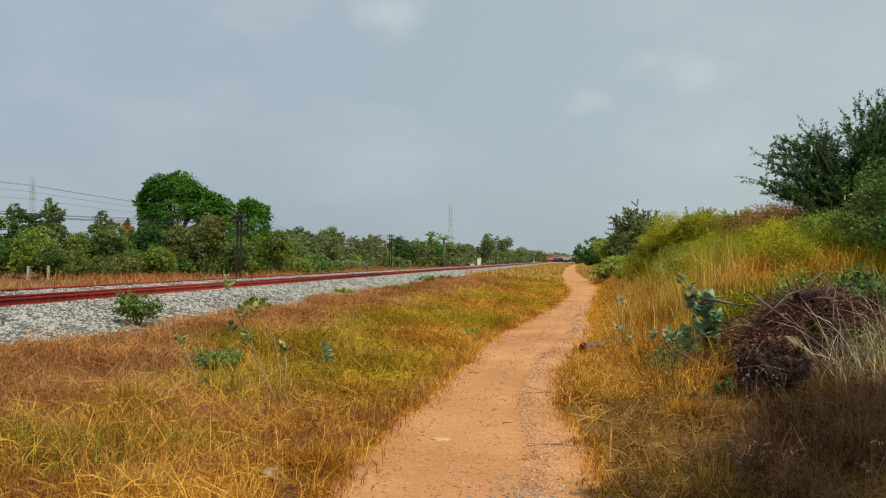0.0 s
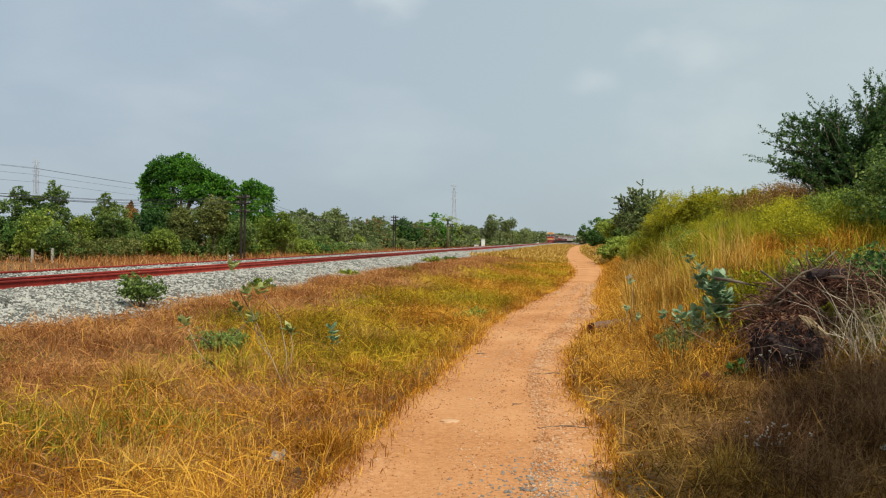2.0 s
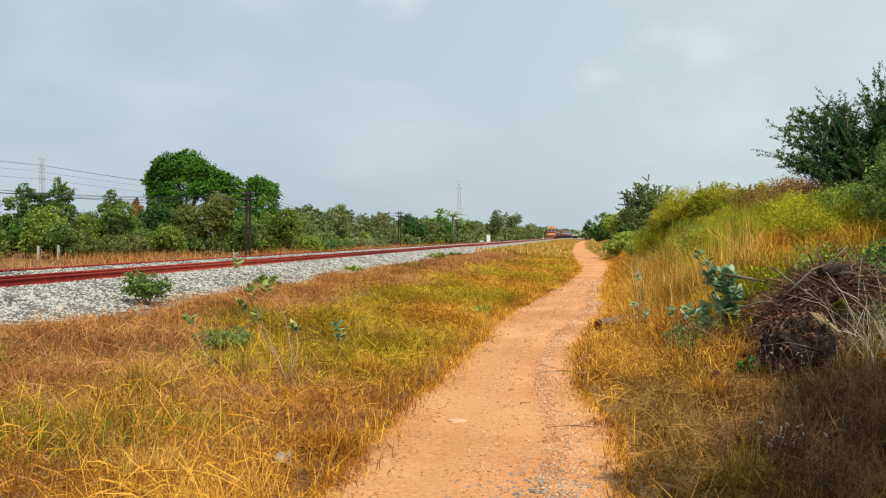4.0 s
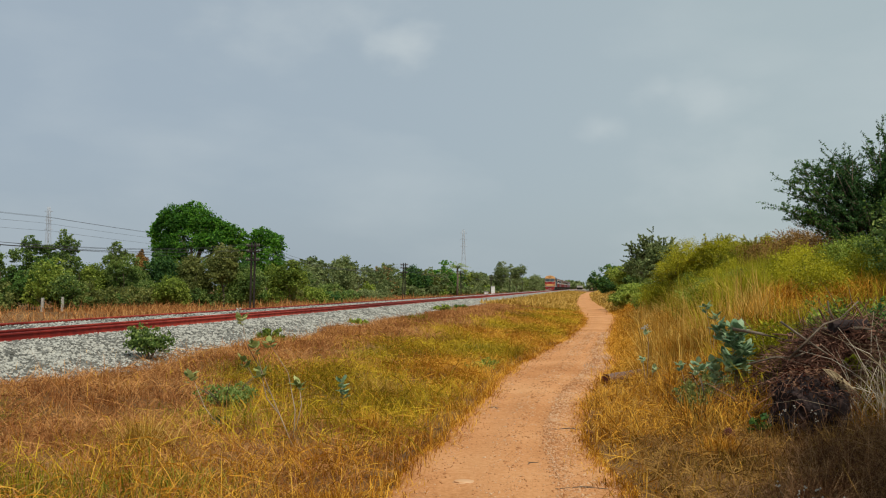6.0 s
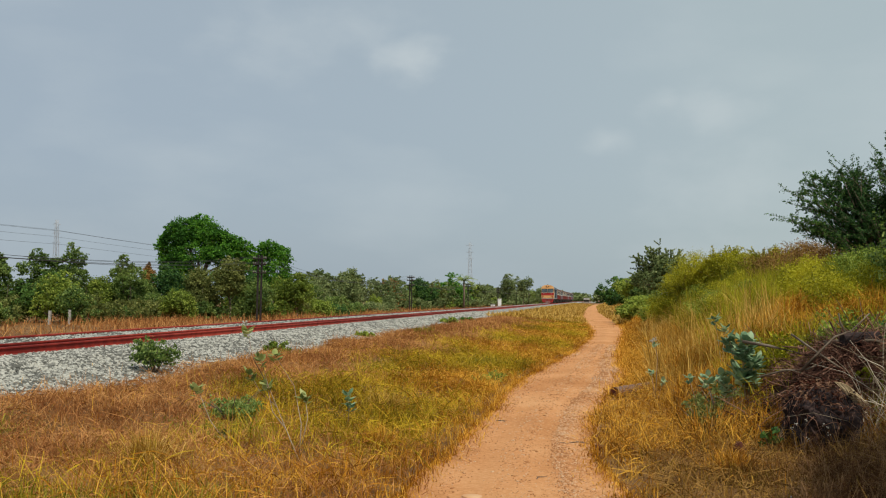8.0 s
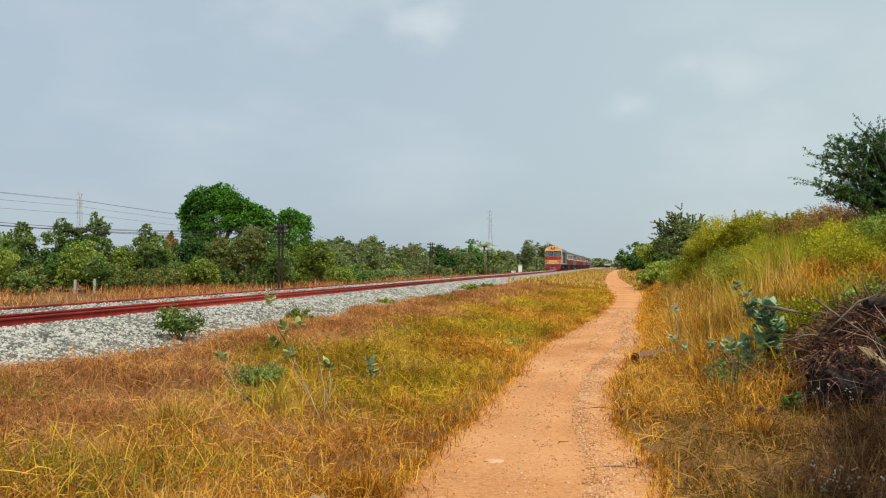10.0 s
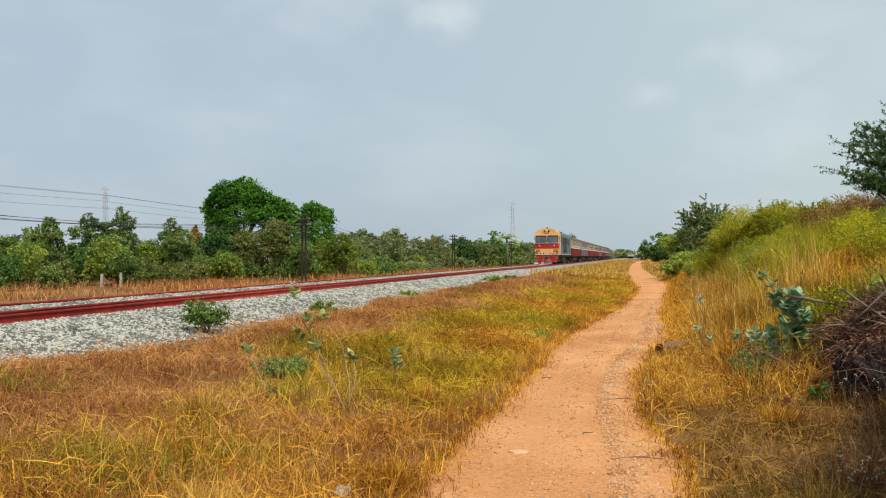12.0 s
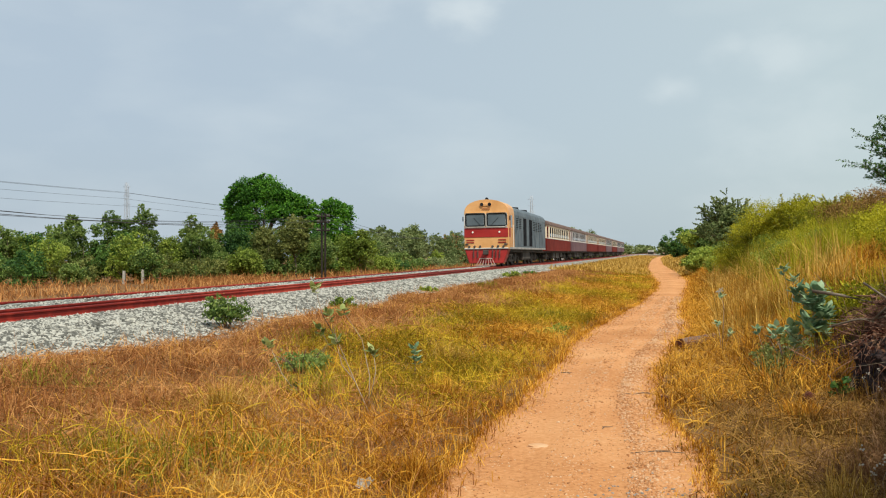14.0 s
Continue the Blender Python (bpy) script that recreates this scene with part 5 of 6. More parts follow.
def make_small():
    rng = np.random.default_rng(8)
    # the log at the edge of the track
    root = new("fallen_log")
    root.matrix_basis = pose(0.3, 14.65, gz(0.4, 14.8) + 0.085, 0, -2, 50)
    tagged(root, "short fallen log with a dark red sawn end", "log")
    bm = bmesh.new()
    k, n = 16, 14
    ring = []
    for i in range(n):
        t = i / (n - 1)
        r = 0.1 * (1 - 0.12 * t)
        ring.append([bm.verts.new((t * 1.0, 0.07 * t + math.cos(2 * math.pi * j / k) * r * (1 + 0.1 * noise.noise(Vector((t * 6, j, 0)))), math.sin(2 * math.pi * j / k) * r * (1 + 0.12 * noise.noise(Vector((t * 5, j, 3)))))) for j in range(k)])
    for i in range(n - 1):
        for j in range(k):
            bm.faces.new((ring[i][j], ring[i][(j + 1) % k], ring[i + 1][(j + 1) % k], ring[i + 1][j]))
    bm.faces.new(ring[-1])
    part("bark", bm, M["logbark"], root)
    bm = bmesh.new()
    f = bm.faces.new([bm.verts.new((-0.003, math.cos(2 * math.pi * j / k) * 0.1, math.sin(2 * math.pi * j / k) * 0.1)) for j in range(k)])
    bmesh.ops.poke(bm, faces=[f])
    part("sawn_end", bm, M["logend"], root, "dark red sawn end")
    # stones and sticks
    rock("stone", 0.62, 15.7, 0.1, M["greystone"], "pale flat stone beside the fallen log", 1, 0.5)
    rock("stone", 0.8, 15.75, 0.13, M["greystone"], "pale flat stone beside the fallen log", 2, 0.45)
    rock("stone", 0.45, 15.6, 0.07, M["greystone"], "small pale stone beside the fallen log", 3, 0.5)
    rock("stone", -1.0, 7.08, 0.09, M["pebble"], "flat pale stone sunk in the dirt track", 4, 0.2)
    rock("stone", 1.4, 9.15, 0.075, M["logend"], "dark brown lump in the verge grass", 5, 0.9)
    rock("stone", 0.02, 9.6, 0.05, M["logend"], "dark brown stone at the edge of the track", 6, 0.7)
    for j, (x, y, l, a) in enumerate(((-1.22, 11.46, 0.12, -30), (-0.38, 9.8, 0.14, 20), (-0.2, 9.9, 0.16, 5), (-0.05, 7.0, 0.3, 15), (-0.5, 7.9, 0.12, 70), (-0.72, 6.6, 0.1, -60))):
        lines = [[((-l * 0.7, 0, 0.004), 0.005), ((0, 0.02, 0.012), 0.006), ((l * 0.7, -0.03, 0.004), 0.003)], [((0, 0.02, 0.012), 0.003), ((l * 0.4, 0.06, 0.008), 0.002)]]
        o = new("stick", tube_mesh("stick", lines, M["bark"], 6))
        o.matrix_basis = pose(x, y, gz(x, y) + 0.025, 0, 0, a)
        tagged(o, "dry brown stick lying on the dirt track", "stick", group="sticks on the track")
    # crumpled plastic film in the grass
    bm = bmesh.new()
    bmesh.ops.create_grid(bm, x_segments=14, y_segments=12, size=0.055)
    for v in bm.verts:
        v.co += Vector((0.02 * noise.noise(v.co * 30), 0.02 * noise.noise(v.co * 30 + Vector((3, 0, 0))), 0.05 * abs(noise.noise(v.co * 24)) + 0.03 * noise.noise(v.co * 50)))
    for x, y, a in ((-1.97, 5.55, 0), (2.1, 5.9, 60)):
        o = part("plastic_scrap", bm.copy(), M["plastic"])
        o.matrix_basis = pose(x, y, gz(x, y) + 0.06, 20, 10, a)
        tagged(o, "crumpled whitish plastic scrap in dry grass", "litter")
    bm.free()
    # gravel on the track
    n = 60000
    y = 3.5 + 28 * rng.random(n) ** 1.4
    t = np.where(rng.random(n) < 0.6, rng.normal(0.62, 0.25, n), rng.uniform(-1.0, 1.05, n))
    t = np.where((np.abs(t - 0.28) < 0.13) | (np.abs(t + 0.4) < 0.16), np.where(rng.random(n) < 0.75, rng.uniform(0.45, 1.05, n), t), np.clip(t, -1.02, 1.08))
    x = path_x(y) + t * path_w(y)
    stones("track_gravel", np.stack([x, y, ground_z(x, y) + track_crown(np.clip(t, -1, 1)) + 0.001], 1), np.minimum(rng.gamma(2.0, 0.0027, n) + 0.002, 0.022) * np.interp(y, [3, 30], [0.8, 1.7]), M["pebble"], rng, "small orange and grey gravel on the dirt track", "gravel")
    n = 1600
    c = np.array([(0.6, 17.8), (0.75, 19.4), (0.15, 5.4), (-0.1, 5.1), (0.62, 20.2)])
    p = c[rng.integers(0, len(c), n)] + rng.normal(0, 1, (n, 2)) * [0.28, 0.35]
    stones("grey_gravel", np.stack([p[:, 0], p[:, 1], ground_z(p[:, 0], p[:, 1]) + track_crown(np.clip((p[:, 0] - path_x(p[:, 1])) / path_w(p[:, 1]), -1, 1)) + 0.001], 1), rng.uniform(0.005, 0.02, n), M["greystone"], rng, "pale grey gravel at the edge of the track", "gravel")


make_small()

# ---- poles, wires and pylons ----
POLE_X, POLE_Y0, POLE_STEP = -23.4, 7.0, 51.5


def telegraph_pole(x, y):
    z0 = gz(x, y)
    root = new("telegraph_pole")
    root.matrix_basis = pose(x, y, z0, 0, 0.8, 0)
    tagged(root, "old iron telegraph pole of two upright rails", "pole", group="telegraph poles along the line")
    for dx in (-0.13, 0.13):
        part("post", box(bmesh.new(), dx - 0.06, dx + 0.06, -0.05, 0.05, -0.2, 4.75 - z0, 0.01), M["iron"], root)
    for zz in (4.5, 4.1, 3.5):
        arm = part("crossarm", box(bmesh.new(), -0.5, 0.5, -0.12, -0.05, zz - z0 - 0.05, zz - z0 + 0.05, 0.01), M["iron"], root)
        for dx in (-0.45, -0.32, 0.32, 0.45):
            bm = cyl(bmesh.new(), (dx, -0.085, zz - z0 + 0.05), (dx, -0.085, zz - z0 + 0.17), 0.035, 0.025, 8)
            part("insulator", bm, M["ceramic"], arm, "dull brownish ceramic insulator")
    return root


def hang(a, b, sag, n=14):
    a, b = Vector(a), Vector(b)
    return [a.lerp(b, i / n) - Vector((0, 0, sag * 4 * (i / n) * (1 - i / n))) for i in range(n + 1)]


def make_poles():
    for j in range(-1, 7):
        telegraph_pole(POLE_X, POLE_Y0 + POLE_STEP * j)
    for dx, z, sag in ((-0.45, 4.65, 1.22), (0.45, 4.65, 1.3), (-0.45, 4.25, 0.92), (0.45, 4.25, 1.0), (0.32, 3.65, 0.4)):
        pts = []
        for j in range(-1, 6):
            y = POLE_Y0 + POLE_STEP * j
            pts += hang((POLE_X + dx, y - 0.085, z), (POLE_X + dx, y + POLE_STEP - 0.085, z), sag)[: -1 if j < 5 else None]
        o = new("telegraph_wire", tube_mesh("telegraph_wire", [[(p, 0.011) for p in pts]], M["wire"], 4))
        tagged(o, "thin dark wire strung between telegraph poles", "wire", group="telegraph wires")


make_poles()


def pylon(x, y, h, turn):
    """A lattice pylon with four legs, cross bracing and three pairs of arms."""
    root = new("power_pylon")
    root.matrix_basis = pose(x, y, -0.2, 0, 0, turn)
    tagged(root, "tall grey steel lattice power pylon in the distance", "pylon", group="power pylons")

    def half(z):
        return 2.4 - 1.5 * min(1, z / (0.6 * h)) + (-0.35 * max(0, (z - 0.6 * h) / (0.4 * h)))
    for sx, sy in ((1, 1), (1, -1), (-1, 1), (-1, -1)):
        ln = [[((sx * half(z), sy * half(z), z), 0.1) for z in np.linspace(0, h, 9)]]
        o = new("leg", tube_mesh("leg", ln, M["steel"], 4))
        o.parent = root
    lines = []
    zs = np.concatenate([np.linspace(0, 0.6 * h, 7), np.linspace(0.6 * h, h, 8)[1:]])
    for a, b in zip(zs[:-1], zs[1:]):
        for s in (1, -1):
            lines += [[((-half(a), s * half(a), a), 0.034), ((half(b), s * half(b), b), 0.034)], [((half(a), s * half(a), a), 0.034), ((-half(b), s * half(b), b), 0.034)],
                      [((s * half(a), -half(a), a), 0.034), ((s * half(b), half(b), b), 0.034)], [((-half(b), s * half(b), b), 0.034), ((half(b), s * half(b), b), 0.034)]]
    o = new("bracing", tube_mesh("bracing", lines, M["steel"], 4))
    o.parent = root
    for z in (0.72, 0.83, 0.94):
        for s in (1, -1):
            zz = z * h
            lines = [[((s * half(zz), 0.4, zz), 0.09), ((s * 2.3, 0, zz + 0.2), 0.06)], [((s * half(zz), -0.4, zz), 0.09), ((s * 2.3, 0, zz + 0.2), 0.06)], [((s * half(zz + 1.2), 0, zz + 1.2), 0.034), ((s * 2.3, 0, zz + 0.2), 0.06)]]
            o = new("arm", tube_mesh("arm", lines, M["steel"], 4))
            o.parent = root
    return root


def make_pylons():
    H = 42.5
    for x, y in ((-272, 405), (-272, 75), (-272, 735)):
        pylon(x, y, H, 0)
    pylon(*polar(8.08, 560), 39.0, 0)
    for s, z in ((-2.3, 0.88), (2.3, 0.86), (-2.3, 0.8), (2.3, 0.7)):
        pts = []
        for a, b in ((75, 405), (405, 735)):
            pts += hang((-272 + s, a, z * H), (-272 + s, b, z * H), 1.6, 20)
        o = new("power_line", tube_mesh("power_line", [[(p, 0.07) for p in pts]], M["wire"], 4))
        tagged(o, "long sagging power line between distant pylons", "power line", group="power lines")


make_pylons()


def make_trackside():
    # concrete fence posts in the dry grass beyond the line
    for x, y, h in ((-36.2, 53.4, 0.95), (-34.6, 53.2, 0.95)):
        bm = box(bmesh.new(), -0.08, 0.08, -0.08, 0.08, -0.1, h, 0.015)
        o = part("fence_post", bm, M["concrete"])
        o.matrix_basis = pose(x, y, gz(x, y), 0, random.uniform(-2, 2), 8)
        tagged(o, "whitish concrete fence post in tall dry grass", "fence post", group="fence posts")
    # relay cabinets beside the line
    for x, y, w, h in ((-14.0, 130.0, 0.5, 1.5), (-14.9, 129.0, 0.6, 0.8)):
        root = new("relay_cabinet")
        z0 = gz(x, y)
        root.matrix_basis = pose(x, y, z0)
        tagged(root, "white painted relay cabinet beside the line", "cabinet", group="relay cabinets")
        part("plinth", box(bmesh.new(), -w * 0.55, w * 0.55, -0.35, 0.35, -0.1, 0.15, 0.01), M["concrete"], root)
        part("body", box(bmesh.new(), -w / 2, w / 2, -0.3, 0.3, 0.15, h - 0.06, 0.02), M["whitepaint"], root)
        part("lid", box(bmesh.new(), -w * 0.56, w * 0.56, -0.36, 0.36, h - 0.06, h, 0.01), M["concrete"], root)
        part("door", box(bmesh.new(), -w * 0.42, w * 0.42, -0.325, -0.3, 0.25, h - 0.15, 0.005), M["whitepaint"], root)
    # small buildings at the end of the view
    for b, d, w, h, mt, lb in ((0.5, 430, 2.6, 2.4, "greystone", "small white house far down the track"), (3.1, 520, 10.0, 6.6, "whitepaint", "pale house with a rusty roof in the distance")):
        x, y = polar(b, d)
        root = new("house")
        root.matrix_basis = pose(x, y, gz(x, y) - 0.1)
        tagged(root, lb, "house")
        part("wall", box(bmesh.new(), -w / 2, w / 2, 0, 7, 0, h * 0.66), M[mt], root)
        bm = bmesh.new()
        vs = [bm.verts.new(p) for p in ((-w * 0.55, -0.6, h * 0.63), (w * 0.55, -0.6, h * 0.63), (w * 0.55, 3.5, h), (-w * 0.55, 3.5, h), (-w * 0.55, 7.6, h * 0.63), (w * 0.55, 7.6, h * 0.63))]
        bm.faces.new((vs[0], vs[1], vs[2], vs[3]))
        bm.faces.new((vs[3], vs[2], vs[5], vs[4]))
        bm.faces.new((vs[0], vs[3], vs[4]))
        bm.faces.new((vs[1], vs[5], vs[2]))
        part("roof", bm, M["greystone"] if w < 8 else M["roofrust"], root)
        for k in range(3):
            cx = (k - 1) * w * 0.3
            part("window", box(bmesh.new(), cx - 0.6, cx + 0.6, -0.05, 0.0, h * 0.25, h * 0.5), M["iron"], root)
    # a sugar palm among the trees
    x, y = polar(8.5, 150)
    root = new("palm_tree")
    root.matrix_basis = pose(x, y, gz(x, y))
    tagged(root, "palm tree with drooping fronds in the hedge", "palm")
    o = new("trunk", tube_mesh("trunk", [[((0, 0, -0.1), 0.22), ((0.1, 0, 2.6), 0.17), ((0.05, 0, 5.2), 0.15)]], M["bark"], 8))
    o.parent = root
    rng = np.random.default_rng(4)
    for k in range(18):
        a, e = 2 * math.pi * k / 18 + rng.normal(0, 0.15), rng.uniform(-0.2, 1.1)
        V, F = [], []
        L = rng.uniform(1.8, 2.5)
        for i in range(9):
            t = i / 8
            r = L * t * math.cos(e)
            z = 5.2 + L * t * math.sin(e) - 1.1 * t * t
            V_c = Vector((math.cos(a) * r + 0.05, math.sin(a) * r, z))
            for s in (1, -1):
                tip = V_c + Vector((-math.sin(a) * s, math.cos(a) * s, -0.5)) * (0.55 * (1 - 0.5 * t)) + Vector((math.cos(a), math.sin(a), 0)) * 0.2
                b = len(V)
                V += [V_c - Vector((math.cos(a), math.sin(a), 0)) * 0.09, V_c + Vector((math.cos(a), math.sin(a), 0)) * 0.09, tip]
                F.append((b, b + 1, b + 2))
        o = new("frond", mesh("frond", V, F, M["leafolive"]))
        o.parent = root


make_trackside()

# the tree whose branches overhang the verge, to the right of the path's start
tree("overhanging_tree", 6.7, 4.2, 6.0, [(-3.4, -1.7, 4.2, 0.8, 0.9, 0.6), (-2.7, -1.2, 4.2, 0.9, 1.0, 0.7), (-2.4, 0.3, 4.2, 0.9, 0.9, 0.6), (-1.6, -0.6, 4.3, 1.2, 1.3, 0.8), (-1.6, 1.3, 4.2, 1.2, 1.3, 0.8), (0.3, 0.6, 4.6, 1.6, 1.5, 0.9), (0.6, -1.6, 4.5, 1.5, 1.4, 0.9), (0.8, 2.6, 4.6, 1.5, 1.4, 0.9), (0.6, 4.4, 4.4, 1.3, 1.3, 0.8)],
     21000, 0.19, M["leafolive"], "spreading leafy tree that shades the verge", seed=300, trunk=0.13, limbs=14)

# ---- train ----
LOCO_L, COACH_PITCH, COACH_N = 17.3, 20.3, 8
GAP = 0.55
P = dict(
    orange=mat("orange_paint", [(0.56, 0.275, 0.09), (0.7, 0.39, 0.16)], 0.45, 1.2, 6, spec=0.4),
    red=mat("red_paint", [(0.246, 0.00984, 0.0082), (0.361, 0.0197, 0.0148)], 0.5, 1.2, 6, spec=0.4),
    grey=mat("grey_blue_paint", [(0.0612, 0.0828, 0.101), (0.144, 0.18, 0.202)], 0.6, 1.2, 7, spec=0.25),
    cream=mat("cream_paint", [(0.72, 0.6, 0.42), (0.82, 0.73, 0.56)], 0.5, 1.0, 6, spec=0.1),
    maroon=mat("maroon_paint", [(0.115, 0.0148, 0.0115), (0.197, 0.0279, 0.0197)], 0.8, 1.0, 6, spec=0.1),
    dull=mat("dull_white_paint", [(0.42, 0.4, 0.4), (0.56, 0.54, 0.52)], 0.55, 1.0, 6, spec=0.1),
    purple=mat("dusty_purple_paint", [(0.1, 0.05, 0.06), (0.17, 0.09, 0.1)], 0.55, 1.0, 6, spec=0.1),
    roof=mat("coach_roof", [(0.1, 0.07, 0.06), (0.2, 0.14, 0.12)], 0.9, 1.0, 6, spec=0.1),
    dark=mat("dark_underframe", [(0.0425, 0.0391, 0.0374), (0.111, 0.0952, 0.0816)], 0.9, 2, 6, spec=0.1),
    vent=mat("vent_black", [(0.014, 0.015, 0.018), (0.03, 0.032, 0.035)], 0.95, 2, spec=0.0),
    # glass with a lightened base colour that stands in for reflected pale sky
    glass=mat("sky_pale_glass", [(0.05, 0.07, 0.08), (0.12, 0.15, 0.17)], 0.06, 0.5, spec=0.8),
    wheel=mat("wheel_steel", [(0.05, 0.045, 0.04), (0.11, 0.09, 0.075)], 0.6, 4, 4, metal=0.5),
    pale=mat("pale_trim", [(0.62, 0.6, 0.55), (0.72, 0.7, 0.64)], 0.5, 3),
    guard=mat("worn_guard_paint", [(0.36, 0.2, 0.17), (0.55, 0.43, 0.38)], 0.6, 6, 5),
    sill=mat("dusty_sill_paint", [(0.22, 0.22, 0.21), (0.42, 0.4, 0.37)], 0.6, 1.5, 6),
    rust=mat("rusty_orange", [(0.3, 0.12, 0.04), (0.42, 0.19, 0.07)], 0.6, 3),
    lens=mat("lamp_lens", [(0.75, 0.72, 0.65), (0.85, 0.83, 0.78)], 0.1, 3, spec=0.8),
)


def hull(name, y0, y1, z0, z1, ztop, half, material, parent, label="", chamfer=0.0):
    """A body shell with upright sides from z0 to z1 and an arched top to ztop (z1 = ztop: flat)."""
    pts = [(half, z0), (half, z1)]
    if ztop > z1:
        for i in range(1, 12):
            a = math.pi * i / 12
            pts.append((half * math.cos(a), z1 + (ztop - z1) * math.sin(a) ** 0.8))
    pts += [(-half, z1), (-half, z0)]
    bm = bmesh.new()
    ys = [y0, y0 + 0.12, y1] if chamfer else [y0, y1]
    rings = []
    for i, y in enumerate(ys):
        k = 1 - chamfer if (chamfer and i == 0) else 1
        rings.append([bm.verts.new((x * k, y, z)) for x, z in pts])
    n = len(pts)
    for a, b in zip(rings[:-1], rings[1:]):
        for i in range(n):
            bm.faces.new((a[i], a[(i + 1) % n], b[(i + 1) % n], b[i]))
    bm.faces.new(rings[0])
    bm.faces.new(list(reversed(rings[-1])))
    bmesh.ops.recalc_face_normals(bm, faces=bm.faces)
    return part(name, bm, material, parent, label)


SHARED = {}


def piece(name, key, build, material, parent, m, label=""):
    """A part whose mesh is shared between alike pieces."""
    if key not in SHARED:
        bm = bmesh.new()
        build(bm)
        me = bpy.data.meshes.new(name)
        bm.to_mesh(me)
        bm.free()
        me.materials.append(material)
        SHARED[key] = me
    ob = new(name, SHARED[key])
    ob.parent = parent
    ob.matrix_basis = m
    return tagged(ob, label)


def bogie(parent, y, axles, r=0.42):
    """A bogie with its frame, springs, wheels and axle boxes."""
    span = 1.75 * (axles - 1) / 2
    key = f"bogie_{axles}"

    def frame_build(bm):
        for s in (-1, 1):
            box(bm, s * 0.86 - 0.06, s * 0.86 + 0.06, -span - 0.55, span + 0.55, 0.42, 0.62, 0.02)
            for k in range(axles - 1):
                yy = -span + 1.75 * (k + 0.5)
                box(bm, s * 0.9 - 0.09, s * 0.9 + 0.09, yy - 0.3, yy + 0.3, 0.22, 0.78, 0.03)
        box(bm, -0.8, 0.8, -0.25, 0.25, 0.45, 0.7, 0.02)
    b = piece("bogie", key, frame_build, P["dark"], parent, pose(0, y, 0))
    for k in range(axles):
        yy = -span + 1.75 * k
        for s in (-1, 1):
            def wheel_build(bm):
                cyl(bm, (-0.06, 0, 0), (0.06, 0, 0), 0.42, None, 20)
                cyl(bm, (0.05, 0, 0), (0.1, 0, 0), 0.14, None, 10)
            piece("wheel", "wheel", wheel_build, P["wheel"], b, pose(s * 0.54, yy, 0.42, 0, 0, 0 if s > 0 else 180))

            def axle_box_build(bm):
                box(bm, -0.1, 0.1, -0.13, 0.13, -0.13, 0.13, 0.03)
            piece("axle_box", "axle_box", axle_box_build, P["dark"], b, pose(s * 0.93, yy, 0.42))
    return b


